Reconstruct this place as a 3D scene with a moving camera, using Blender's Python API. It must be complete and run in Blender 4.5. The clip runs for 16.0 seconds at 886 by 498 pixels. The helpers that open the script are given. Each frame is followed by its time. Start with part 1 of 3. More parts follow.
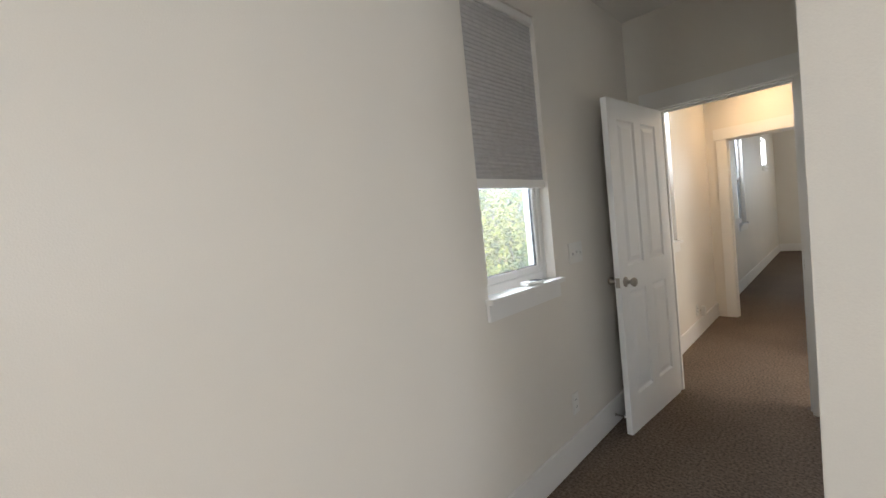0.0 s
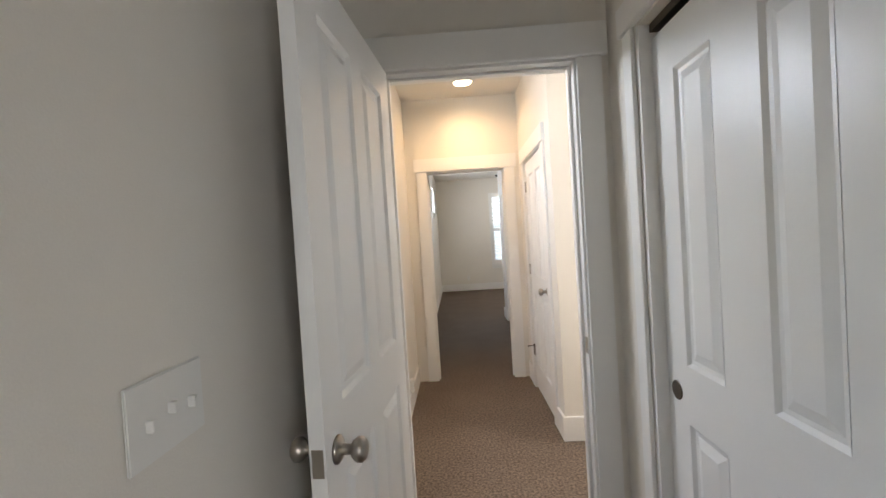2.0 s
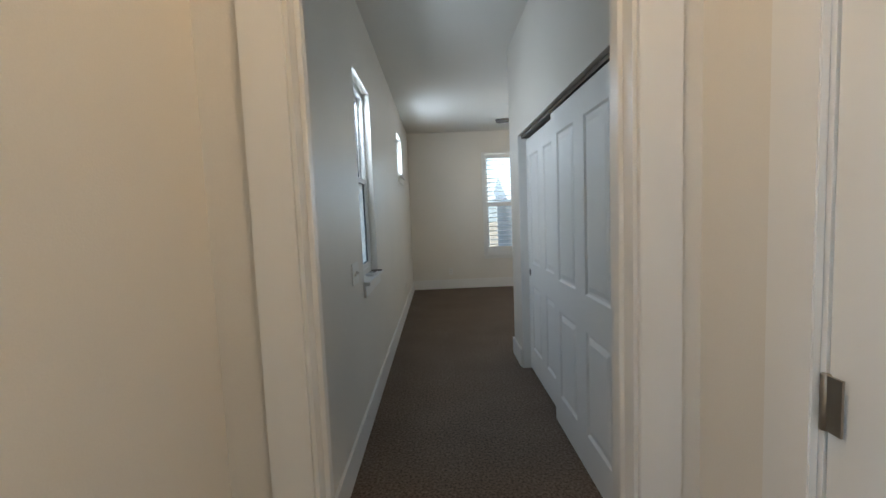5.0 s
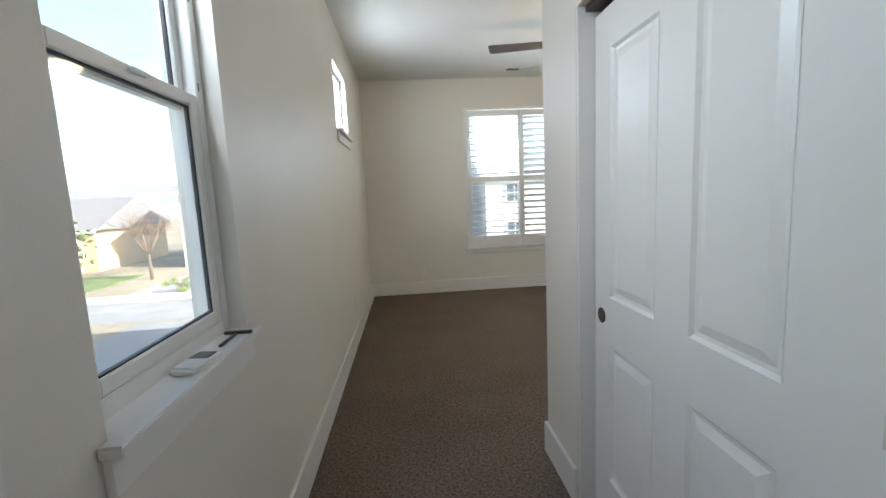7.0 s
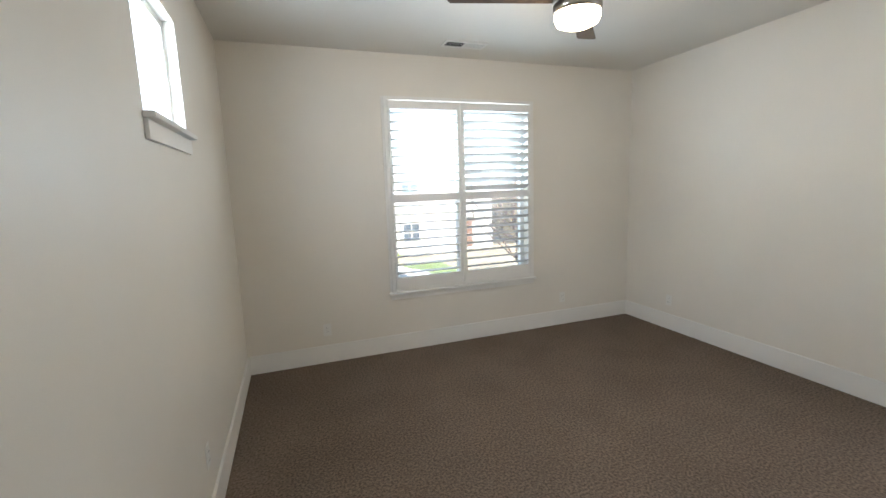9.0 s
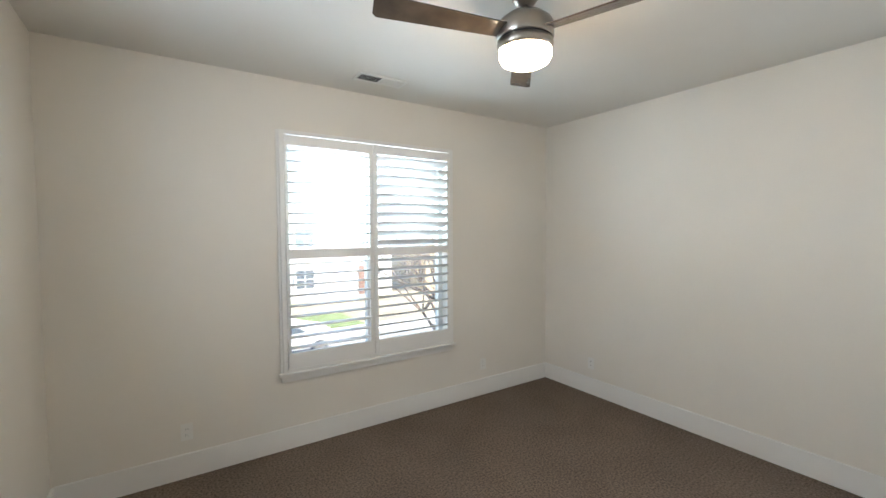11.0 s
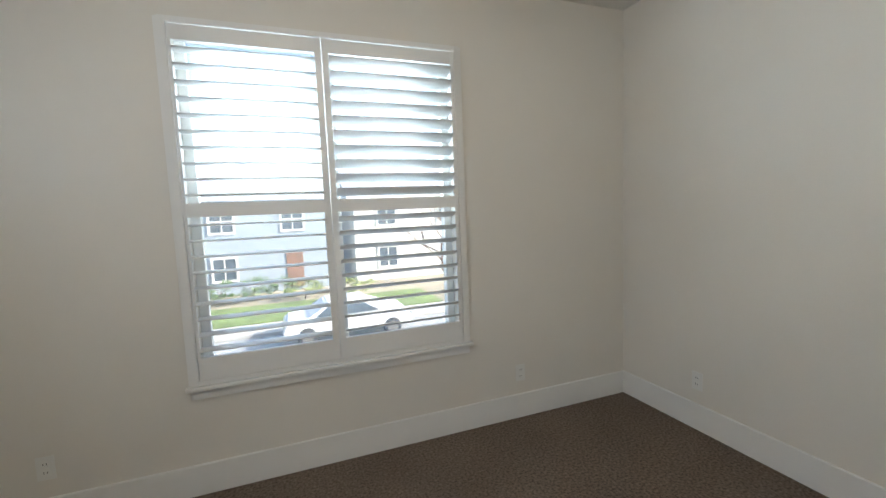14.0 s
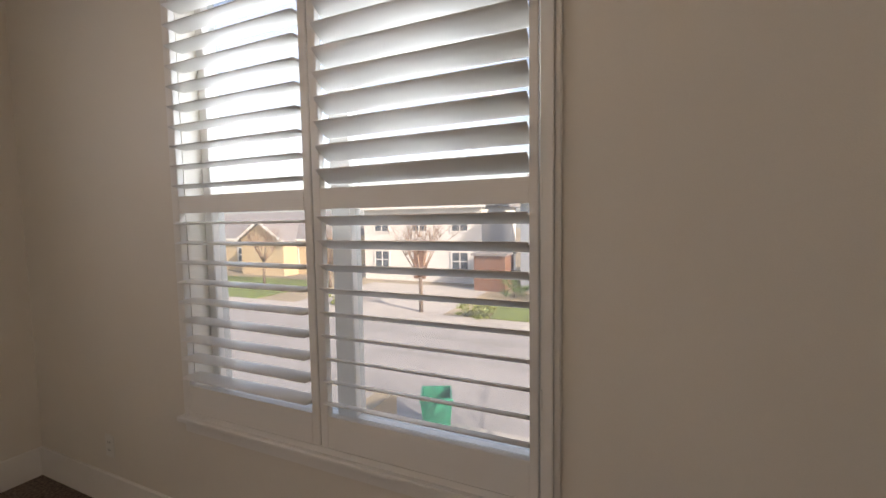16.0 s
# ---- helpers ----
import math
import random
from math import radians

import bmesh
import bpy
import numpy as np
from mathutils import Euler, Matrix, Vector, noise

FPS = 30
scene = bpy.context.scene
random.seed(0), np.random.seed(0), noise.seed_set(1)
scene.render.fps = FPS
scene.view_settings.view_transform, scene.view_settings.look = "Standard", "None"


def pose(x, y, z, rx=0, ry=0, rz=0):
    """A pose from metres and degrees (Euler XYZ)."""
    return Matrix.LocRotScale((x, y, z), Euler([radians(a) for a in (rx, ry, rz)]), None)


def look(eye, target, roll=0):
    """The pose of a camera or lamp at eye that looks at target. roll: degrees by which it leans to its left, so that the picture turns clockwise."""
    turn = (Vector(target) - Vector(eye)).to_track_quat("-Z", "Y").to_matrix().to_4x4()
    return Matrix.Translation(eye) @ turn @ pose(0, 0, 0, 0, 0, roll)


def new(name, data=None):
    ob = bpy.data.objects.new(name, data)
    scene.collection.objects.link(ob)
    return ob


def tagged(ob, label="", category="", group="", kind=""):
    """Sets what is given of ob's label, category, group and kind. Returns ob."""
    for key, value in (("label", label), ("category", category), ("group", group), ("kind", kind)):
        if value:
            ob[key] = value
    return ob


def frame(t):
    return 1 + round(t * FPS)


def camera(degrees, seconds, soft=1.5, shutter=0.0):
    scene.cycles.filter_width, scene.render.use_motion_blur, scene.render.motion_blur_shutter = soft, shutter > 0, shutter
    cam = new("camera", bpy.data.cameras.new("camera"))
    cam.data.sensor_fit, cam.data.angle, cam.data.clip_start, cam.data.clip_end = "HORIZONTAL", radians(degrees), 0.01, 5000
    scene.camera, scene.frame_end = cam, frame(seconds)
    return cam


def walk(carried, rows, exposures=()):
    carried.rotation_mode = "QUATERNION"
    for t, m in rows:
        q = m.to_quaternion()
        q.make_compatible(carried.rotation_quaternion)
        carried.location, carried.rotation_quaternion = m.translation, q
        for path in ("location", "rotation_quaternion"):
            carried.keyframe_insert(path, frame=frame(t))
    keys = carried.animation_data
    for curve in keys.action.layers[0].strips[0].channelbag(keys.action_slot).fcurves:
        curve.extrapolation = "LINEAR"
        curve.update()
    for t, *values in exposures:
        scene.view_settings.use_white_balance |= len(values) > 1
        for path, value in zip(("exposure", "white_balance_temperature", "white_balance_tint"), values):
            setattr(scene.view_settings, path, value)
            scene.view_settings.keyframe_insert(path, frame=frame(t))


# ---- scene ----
cam = camera(92.9, 16.0)
PATH = [
    (0, (1.127, 0.017, 1.381), (-0.253, 1.46, 1.279), -5.9),
    (0.5, (0.794, 0.334, 1.393), (-0.253, 2.036, 1.311), -6.6),
    (1, (0.586, 0.719, 1.42), (-0.128, 2.585, 1.35), -6.6),
    (1.5, (0.403, 1.193, 1.411), (0.163, 3.178, 1.343), -5.6),
    (2, (0.451, 1.673, 1.39), (0.386, 3.671, 1.342), -3.6),
    (2.5, (0.46, 2.183, 1.377), (0.536, 4.18, 1.304), -2.5),
    (3, (0.474, 2.691, 1.392), (0.523, 4.689, 1.309), -2.2),
    (3.5, (0.507, 3.178, 1.418), (0.478, 5.176, 1.325), -2.1),
    (4, (0.478, 3.711, 1.426), (0.445, 5.707, 1.303), -2.5),
    (6.3, (0.554, 6.2, 1.323), (0.728, 8.182, 1.115), -2.6),
    (6.5, (0.54, 6.387, 1.33), (0.734, 8.365, 1.107), -2.8),
    (7, (0.551, 6.868, 1.363), (0.705, 8.845, 1.108), -2.7),
    (7.5, (0.501, 7.333, 1.353), (0.727, 9.304, 1.1), -2.5),
    (8, (0.438, 7.756, 1.36), (0.696, 9.722, 1.095), -2.6),
    (8.5, (0.43, 8.189, 1.586), (0.793, 10.127, 1.253), -2.6),
    (9, (0.485, 8.64, 1.636), (1.146, 10.505, 1.347), -2.0),
    (9.5, (0.568, 9.01, 1.730), (1.437, 10.801, 1.540), -1.3),
    (9.7, (0.598, 9.09, 1.728), (1.533, 10.855, 1.590), -1.4),
    (11.8, (0.63, 9.323, 1.716), (1.747, 10.979, 1.63), -0.2),
    (12, (0.643, 9.351, 1.688), (1.676, 11.06, 1.587), -0.2),
    (12.5, (0.643, 9.522, 1.541), (1.644, 11.248, 1.407), -0.7),
    (13, (1.014, 9.65, 1.532), (1.905, 11.43, 1.344), -1.5),
    (13.5, (1.454, 9.899, 1.499), (2.341, 11.684, 1.342), -2.0),
    (14, (1.863, 10.166, 1.5), (2.572, 12.026, 1.311), -2.3),
    (14.5, (2.263, 10.402, 1.49), (2.644, 12.351, 1.255), -1.7),
    (15, (2.661, 10.806, 1.497), (2.709, 12.789, 1.237), -1.7),
    (15.5, (2.955, 11.104, 1.489), (2.472, 13.036, 1.305), -2.0),
    (16, (3.169, 11.486, 1.466), (2.342, 13.302, 1.326), -0.9),
]
walk(cam, [(t, look(eye, target, roll)) for t, eye, target, roll in PATH],
     exposures=((0, 2.7, 6900, 15), (0.5, 3.0, 6350, 9), (1.0, 3.2, 6550, 12), (2.0, 3.0, 6800, 16), (2.5, 3.2, 6700, 15), (3.0, 2.75, 6600, 14), (3.5, 2.1, 6200, 11), (4.0, 1.95, 6050, 8),
                (6.3, 2.85, 6600, 12), (7.0, 2.7, 6550, 11), (7.5, 2.5, 6800, 14), (8.0, 2.75, 6650, 14), (9.0, 2.97, 6500, 12), (9.5, 3.02, 6550, 13), (12.5, 3.02, 6450, 11), (14.0, 2.65, 6450, 11), (14.5, 2.5, 6650, 12), (15.0, 2.17, 7600, 23), (15.5, 1.97, 7800, 25), (16.0, 1.88, 7900, 26)))

# ---- world, sun, large lights ----
SKY = bpy.data.worlds.new("sky")
scene.world = SKY
SKY.use_nodes = True
_t = SKY.node_tree
_s = _t.nodes.new("ShaderNodeTexSky")
_s.sky_type, _s.sun_disc = "NISHITA", False
_s.sun_elevation, _s.sun_rotation = radians(29), radians(113)
_s.air_density, _s.dust_density = 1.0, 2.0
_t.links.new(_s.outputs[0], _t.nodes["Background"].inputs[0])
_t.nodes["Background"].inputs[1].default_value = 0.08


def lamp(name, kind, m, energy, color, label, **more):
    data = bpy.data.lights.new(name, kind)
    data.energy, data.color = energy, color
    ob = new(name, data)
    ob.matrix_world = m
    if kind == "SUN":
        data.angle = radians(0.6)
    if kind == "AREA":
        data.shape, data.size, data.size_y = "RECTANGLE", more["size"], more["size_y"]
    if kind in ("POINT", "SPOT"):
        data.shadow_soft_size = more["size"]
    if kind == "SPOT":
        data.spot_size, data.spot_blend = more["angle"], 1.0
    return tagged(ob, label, "light", kind="structure")


SUN_FROM = Vector((0.80, -0.34, 0.48))
lamp("sun", "SUN", look(SUN_FROM * 50, (0, 0, 0)), 2.2, (1.0, 0.95, 0.87), "warm daylight sun in a clear sky")
DAY = (0.80, 0.90, 1.0)
YN_OUT = 12.87
SKYBLUE = (0.74, 0.86, 1.0)
lamp("window_light", "AREA", look((4.29, 0.0, 1.55), (0, 0.7, 1.3)), 5.5, DAY, "daylight in the bedroom side window opening", size=1.4, size_y=1.4)
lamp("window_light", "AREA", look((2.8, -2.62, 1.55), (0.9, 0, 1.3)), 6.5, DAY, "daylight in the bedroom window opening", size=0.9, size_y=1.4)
# this side window is made up and unseen, to brighten the west wall
lamp("window_light", "AREA", look((4.26, 9.4, 1.55), (0, 9.6, 1.3)), 1.1, DAY, "added daylight as from an unseen front room side window", size=0.75, size_y=1.4)
lamp("window_light", "AREA", look((3.12, 3.87, 1.7), (0, 3.9, 1.2)), 5, (1.0, 0.95, 0.87), "daylight in the stair window opening", size=0.8, size_y=1.3)
# sky light in the heads of the west windows and in the upper sashes of the north window
lamp("window_light", "AREA", look((-0.40, 1.73, 1.95), (1.2, 1.73, 0.6)), 4.8, SKYBLUE, "sky light outside the half-covered west window", size=0.6, size_y=0.5)
for _y, _z, _w, _h, _e in ((4.04, 2.22, 0.55, 0.22, 3.4), (7.935, 2.22, 0.56, 0.22, 2.4), (10.88, 2.22, 0.6, 0.46, 3.4)):
    lamp("window_light", "AREA", look((-0.17, _y, _z), (1.2, _y, _z - 0.35)), _e, SKYBLUE, "sky light in a west window opening", size=_w, size_y=_h)
lamp("window_light", "AREA", look((2.165, YN_OUT, 2.0), (2.165, YN_OUT - 1.2, 1.8)), 4.6, (0.66, 0.84, 1.0), "sky light in the north window opening", size=1.36, size_y=0.78)


# ---- materials ----
def mat(name, color, rough=0.5, metal=0.0, vary=0.06, scale=3.0, bump=0.0, bump_scale=200.0, spec=0.5, fine=0.0, island=False, trans=0.0, detail=2.0, deep=0.004, sharp=0.2):
    """A procedural material: base colour, large and fine variation, relief."""
    m = bpy.data.materials.new(name)
    m.use_nodes = True
    t = m.node_tree
    b = t.nodes["Principled BSDF"]
    b.inputs["Roughness"].default_value, b.inputs["Metallic"].default_value = rough, metal
    b.inputs["Specular IOR Level"].default_value = spec
    if trans:
        b.inputs["Transmission Weight"].default_value = trans
    tc = t.nodes.new("ShaderNodeTexCoord")
    n1 = t.nodes.new("ShaderNodeTexNoise")
    n1.inputs["Scale"].default_value, n1.inputs["Detail"].default_value = scale, 4
    n2 = t.nodes.new("ShaderNodeTexNoise")
    n2.inputs["Scale"].default_value, n2.inputs["Detail"].default_value = bump_scale, detail
    for n in (n1, n2):
        t.links.new(tc.outputs["Object"], n.inputs["Vector"])
    hsv = t.nodes.new("ShaderNodeHueSaturation")
    hsv.inputs["Color"].default_value = (*color, 1)
    val = t.nodes.new("ShaderNodeMapRange")
    val.inputs["From Min"].default_value, val.inputs["From Max"].default_value = 0.3, 0.7
    val.inputs["To Min"].default_value, val.inputs["To Max"].default_value = 1 - vary, 1 + vary
    t.links.new(n1.outputs["Fac"], val.inputs["Value"])
    last = val.outputs[0]
    if fine:
        v2 = t.nodes.new("ShaderNodeMapRange")
        v2.inputs["From Min"].default_value, v2.inputs["From Max"].default_value = 0.5 - sharp, 0.5 + sharp
        v2.inputs["To Min"].default_value, v2.inputs["To Max"].default_value = 1 - fine, 1 + fine
        t.links.new(n2.outputs["Fac"], v2.inputs["Value"])
        mul = t.nodes.new("ShaderNodeMath")
        mul.operation = "MULTIPLY"
        t.links.new(last, mul.inputs[0]); t.links.new(v2.outputs[0], mul.inputs[1])
        last = mul.outputs[0]
    if island:
        g = t.nodes.new("ShaderNodeNewGeometry")
        v3 = t.nodes.new("ShaderNodeMapRange")
        v3.inputs["To Min"].default_value, v3.inputs["To Max"].default_value = 0.55, 1.45
        t.links.new(g.outputs["Random Per Island"], v3.inputs["Value"])
        mul = t.nodes.new("ShaderNodeMath")
        mul.operation = "MULTIPLY"
        t.links.new(last, mul.inputs[0]); t.links.new(v3.outputs[0], mul.inputs[1])
        last = mul.outputs[0]
    t.links.new(last, hsv.inputs["Value"])
    t.links.new(hsv.outputs[0], b.inputs["Base Color"])
    if bump:
        bp = t.nodes.new("ShaderNodeBump")
        bp.inputs["Strength"].default_value, bp.inputs["Distance"].default_value = bump, deep
        t.links.new(n2.outputs["Fac"], bp.inputs["Height"])
        t.links.new(bp.outputs[0], b.inputs["Normal"])
    return m


def emit(name, color, strength):
    m = bpy.data.materials.new(name)
    m.use_nodes = True
    b = m.node_tree.nodes["Principled BSDF"]
    b.inputs["Base Color"].default_value = (0.9, 0.88, 0.84, 1)
    b.inputs["Emission Color"].default_value, b.inputs["Emission Strength"].default_value = (*color, 1), strength
    return m


def glass(name):
    m = bpy.data.materials.new(name)
    m.use_nodes = True
    t = m.node_tree
    out = t.nodes["Material Output"]
    t.nodes.remove(t.nodes["Principled BSDF"])
    mix = t.nodes.new("ShaderNodeMixShader")
    tr, gl = t.nodes.new("ShaderNodeBsdfTransparent"), t.nodes.new("ShaderNodeBsdfGlossy")
    tr.inputs[0].default_value = (0.93, 0.96, 0.96, 1)
    gl.inputs["Roughness"].default_value = 0.02
    mix.inputs[0].default_value = 0.035
    t.links.new(tr.outputs[0], mix.inputs[1]); t.links.new(gl.outputs[0], mix.inputs[2])
    # glare over the outdoor view is put into the glass as translucent white
    glare, veil = t.nodes.new("ShaderNodeBsdfTranslucent"), t.nodes.new("ShaderNodeMixShader")
    glare.inputs[0].default_value = (0.92, 0.94, 0.95, 1)
    veil.inputs[0].default_value = 0.07
    t.links.new(mix.outputs[0], veil.inputs[1]); t.links.new(glare.outputs[0], veil.inputs[2])
    t.links.new(veil.outputs[0], out.inputs[0])
    return m


WALL = mat("wall_paint", (0.748, 0.712, 0.645), 0.42, vary=0.025, scale=1.3, bump=0.12, bump_scale=260, fine=0.012, spec=0.45)
CEIL = mat("ceiling_paint", (0.72, 0.70, 0.65), 0.6, vary=0.025, scale=1.1, bump=0.15, bump_scale=220, spec=0.35)
TRIM = mat("trim_paint", (0.80, 0.79, 0.76), 0.34, vary=0.02, scale=2.5, bump=0.03, bump_scale=90)
DOOR = mat("door_paint", (0.80, 0.80, 0.78), 0.36, vary=0.02, scale=2.0, bump=0.05, bump_scale=120)
VINYL = mat("window_vinyl", (0.80, 0.79, 0.76), 0.35, vary=0.02, scale=4)
SHUT = mat("shutter_paint", (0.80, 0.79, 0.76), 0.33, vary=0.02, scale=3)
CARPET = mat("carpet", (0.150, 0.116, 0.091), 0.95, vary=0.09, scale=2.2, bump=0.5, bump_scale=70, fine=0.45, spec=0.1, detail=9.0, deep=0.006, sharp=0.17)
NICKEL = mat("brushed_nickel", (0.38, 0.345, 0.30), 0.30, 1.0, vary=0.05, bump=0.05, bump_scale=300)
BRONZE = mat("dark_bronze", (0.12, 0.10, 0.08), 0.4, 0.9)
BLADE = mat("blade_wood", (0.10, 0.075, 0.055), 0.22, vary=0.25, scale=9)
PLASTIC = mat("white_plastic", (0.78, 0.77, 0.73), 0.4, vary=0.02)
SLOT = mat("dark_slot", (0.03, 0.03, 0.03), 0.7)
SCREEN = mat("dark_screen", (0.03, 0.05, 0.07), 0.15)
FABRIC = mat("blind_fabric", (0.50, 0.49, 0.48), 0.9, vary=0.05, scale=30, bump=0.2, bump_scale=400, spec=0.2)
GLASS = glass("window_glass")
GLOBE = emit("lit_glass", (1.0, 0.82, 0.58), 5.0)
CAN = emit("lit_lens", (1.0, 0.80, 0.52), 3.0)
GROUND = mat("dry_ground", (0.31, 0.26, 0.18), 0.95, vary=0.3, scale=0.25, fine=0.2, bump_scale=6)
ASPHALT = mat("pale_concrete_road", (0.30, 0.295, 0.29), 0.9, vary=0.12, scale=0.6, fine=0.1, bump_scale=20)
CONCRETE = mat("concrete", (0.42, 0.40, 0.37), 0.9, vary=0.1, scale=0.8)
GRASS = mat("lawn", (0.14, 0.19, 0.05), 0.95, vary=0.3, scale=1.2, fine=0.3, bump_scale=14)
LEAF = mat("green_leaves", (0.10, 0.17, 0.045), 0.6, vary=0.3, scale=1.5, island=True)
LEAF2 = mat("yellow_green_leaves", (0.24, 0.28, 0.06), 0.6, vary=0.3, scale=1.5, island=True)
TWIG = mat("brown_twigs", (0.22, 0.14, 0.09), 0.8, vary=0.3, scale=3, island=True)
BARK = mat("bark", (0.16, 0.12, 0.09), 0.9, vary=0.3, scale=8, bump=0.5, bump_scale=40)
SIDING_GREY = mat("grey_siding", (0.30, 0.34, 0.39), 0.8, vary=0.06)
SIDING_TAN = mat("tan_siding", (0.52, 0.41, 0.26), 0.8, vary=0.06)
SIDING_WHITE = mat("white_siding", (0.70, 0.69, 0.66), 0.8, vary=0.06)
ROOF = mat("grey_shingle", (0.22, 0.21, 0.21), 0.9, vary=0.2, scale=4)
BROWN = mat("brown_wood", (0.20, 0.10, 0.06), 0.7, vary=0.15)
WINGLASS = mat("house_glass", (0.07, 0.09, 0.11), 0.1, spec=0.8)
CARPAINT = mat("white_car_paint", (0.75, 0.75, 0.76), 0.2)
RUBBER = mat("rubber", (0.02, 0.02, 0.02), 0.8)
BINGREEN = mat("green_plastic", (0.02, 0.32, 0.20), 0.5)
# green greyed down, with the haze of distance put into the colour
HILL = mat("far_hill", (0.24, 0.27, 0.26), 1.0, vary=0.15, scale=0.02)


# ---- mesh helpers ----
def add_box(bm, x0, x1, y0, y1, z0, z1, bevel=0.0):
    v = [bm.verts.new(c) for c in ((x0, y0, z0), (x1, y0, z0), (x1, y1, z0), (x0, y1, z0), (x0, y0, z1), (x1, y0, z1), (x1, y1, z1), (x0, y1, z1))]
    fs = [bm.faces.new([v[i] for i in f]) for f in ((3, 2, 1, 0), (4, 5, 6, 7), (0, 1, 5, 4), (1, 2, 6, 5), (2, 3, 7, 6), (3, 0, 4, 7))]
    if bevel:
        es = list({e for f in fs for e in f.edges})
        bmesh.ops.bevel(bm, geom=es, offset=bevel, segments=2, affect="EDGES")
    return bm


def box(x0, x1, y0, y1, z0, z1, bevel=0.0):
    return add_box(bmesh.new(), x0, x1, y0, y1, z0, z1, bevel)


def add_turned(bm, profile, segs=20, m=None):
    """A turned solid: (radius, height) rows round the z axis, closed at both ends."""
    rings = []
    for r, z in profile:
        rings.append([bm.verts.new((m or Matrix()) @ Vector((r * math.cos(a), r * math.sin(a), z))) for a in (2 * math.pi * i / segs for i in range(segs))])
    for a, b in zip(rings, rings[1:]):
        for i in range(segs):
            f = bm.faces.new((a[i], a[(i + 1) % segs], b[(i + 1) % segs], b[i]))
            f.smooth = True
    bm.faces.new(rings[0][::-1])
    bm.faces.new(rings[-1])
    return bm


def turned(profile, segs=20, m=None):
    return add_turned(bmesh.new(), profile, segs, m)


def to_mesh(name, bm, material):
    bmesh.ops.recalc_face_normals(bm, faces=bm.faces)
    me = bpy.data.meshes.new(name)
    bm.to_mesh(me)
    bm.free()
    me.materials.append(material)
    return me


def part(name, bm, material, parent, label="", m=None):
    me = bm if isinstance(bm, bpy.types.Mesh) else to_mesh(name, bm, material)
    ob = new(name, me)
    ob.parent = parent
    if m is not None:
        ob.matrix_local = m
    return tagged(ob, label)


def solid(name, bm, material, label, category, group="", kind=""):
    return tagged(new(name, to_mesh(name, bm, material)), label, category, group, kind)


def thing(name, label, category, m=None, group="", kind=""):
    ob = new(name)
    ob.empty_display_size = 0.1
    if m is not None:
        ob.matrix_world = m
    return tagged(ob, label, category, group, kind)


def struct(name, bm, material, label, category):
    return solid(name, bm, material, label, category, kind="structure")


def wall(name, axis, at, thick, u0, u1, z0, z1, openings, label, material=None):
    """A wall across an axis, from at to at+thick, with openings (u0, u1, z0, z1) through it."""
    us = sorted({u0, u1, *(o[0] for o in openings), *(o[1] for o in openings)})
    zs = sorted({z0, z1, *(o[2] for o in openings), *(o[3] for o in openings)})
    full = lambda a, c: not any(o[0] <= a < o[1] and o[2] <= c < o[3] for o in openings)
    bm = bmesh.new()
    grid = {}

    def vert(i, j, k):
        if (i, j, k) not in grid:
            w = at + thick * k
            grid[i, j, k] = bm.verts.new((w, us[i], zs[j]) if axis == "x" else (us[i], w, zs[j]))
        return grid[i, j, k]

    nu, nz = len(us) - 1, len(zs) - 1
    for i in range(nu):
        for j in range(nz):
            if not full(us[i], zs[j]):
                continue
            for k in (0, 1):
                bm.faces.new([vert(i, j, k), vert(i + 1, j, k), vert(i + 1, j + 1, k), vert(i, j + 1, k)])
            for di, dj, a, b in ((-1, 0, (0, 0), (0, 1)), (1, 0, (1, 0), (1, 1)), (0, -1, (0, 0), (1, 0)), (0, 1, (0, 1), (1, 1))):
                p, q = i + di, j + dj
                if not (0 <= p < nu and 0 <= q < nz and full(us[p], zs[q])):
                    bm.faces.new([vert(i + a[0], j + a[1], 0), vert(i + b[0], j + b[1], 0), vert(i + b[0], j + b[1], 1), vert(i + a[0], j + a[1], 1)])
    return struct(name, bm, material or WALL, label, "wall")


# ---- the plan, in metres ----
H1, H2 = 2.74, 2.89              # ceilings: bedroom and hall, front room
W1, W2, W3, W4 = (1.447, 2.045, 1.030, 2.42), (3.72, 4.355, 1.015, 2.36), (7.61, 8.26, 0.94, 2.36), (10.53, 11.23, 1.93, 2.51)
D1, D2, D3 = (0.208, 0.945), (0.205, 0.945), (4.73, 5.46)
Y1, Y2, YN = 3.335, 5.775, 12.685   # door walls and the north wall
XC1, XH, XC2 = 1.08, 1.10, 1.215  # closet fronts and the hall side
XE = 4.31
SH = (1.41, 2.925, 0.66, 2.478)    # opening behind the shutters

struct("floor", box(0, XE, -2.6, YN, -0.25, 0), CARPET, "brown cut-pile carpet over the whole upper floor", "floor")
wall("wall_west", "x", -0.16, 0.16, -2.6, YN + 0.16, -0.25, 3.1, [W1, W2, W3, W4], "cream painted wall with windows and drywall returns")
wall("wall_north", "y", YN, 0.16, 0, XE + 0.16, -0.25, 3.1, [SH], "cream painted wall with a shuttered window")
# the opening from y 9.0 is added out of view for the front room lamp
wall("wall_east", "x", XE, 0.16, -2.6, YN, -0.25, 3.1, [(-0.7, 0.7, 0.8, 2.3), (9.0, 9.78, 0.8, 2.3)], "cream painted plain wall")
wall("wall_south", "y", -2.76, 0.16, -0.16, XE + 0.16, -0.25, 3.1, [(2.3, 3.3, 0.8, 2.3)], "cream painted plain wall")
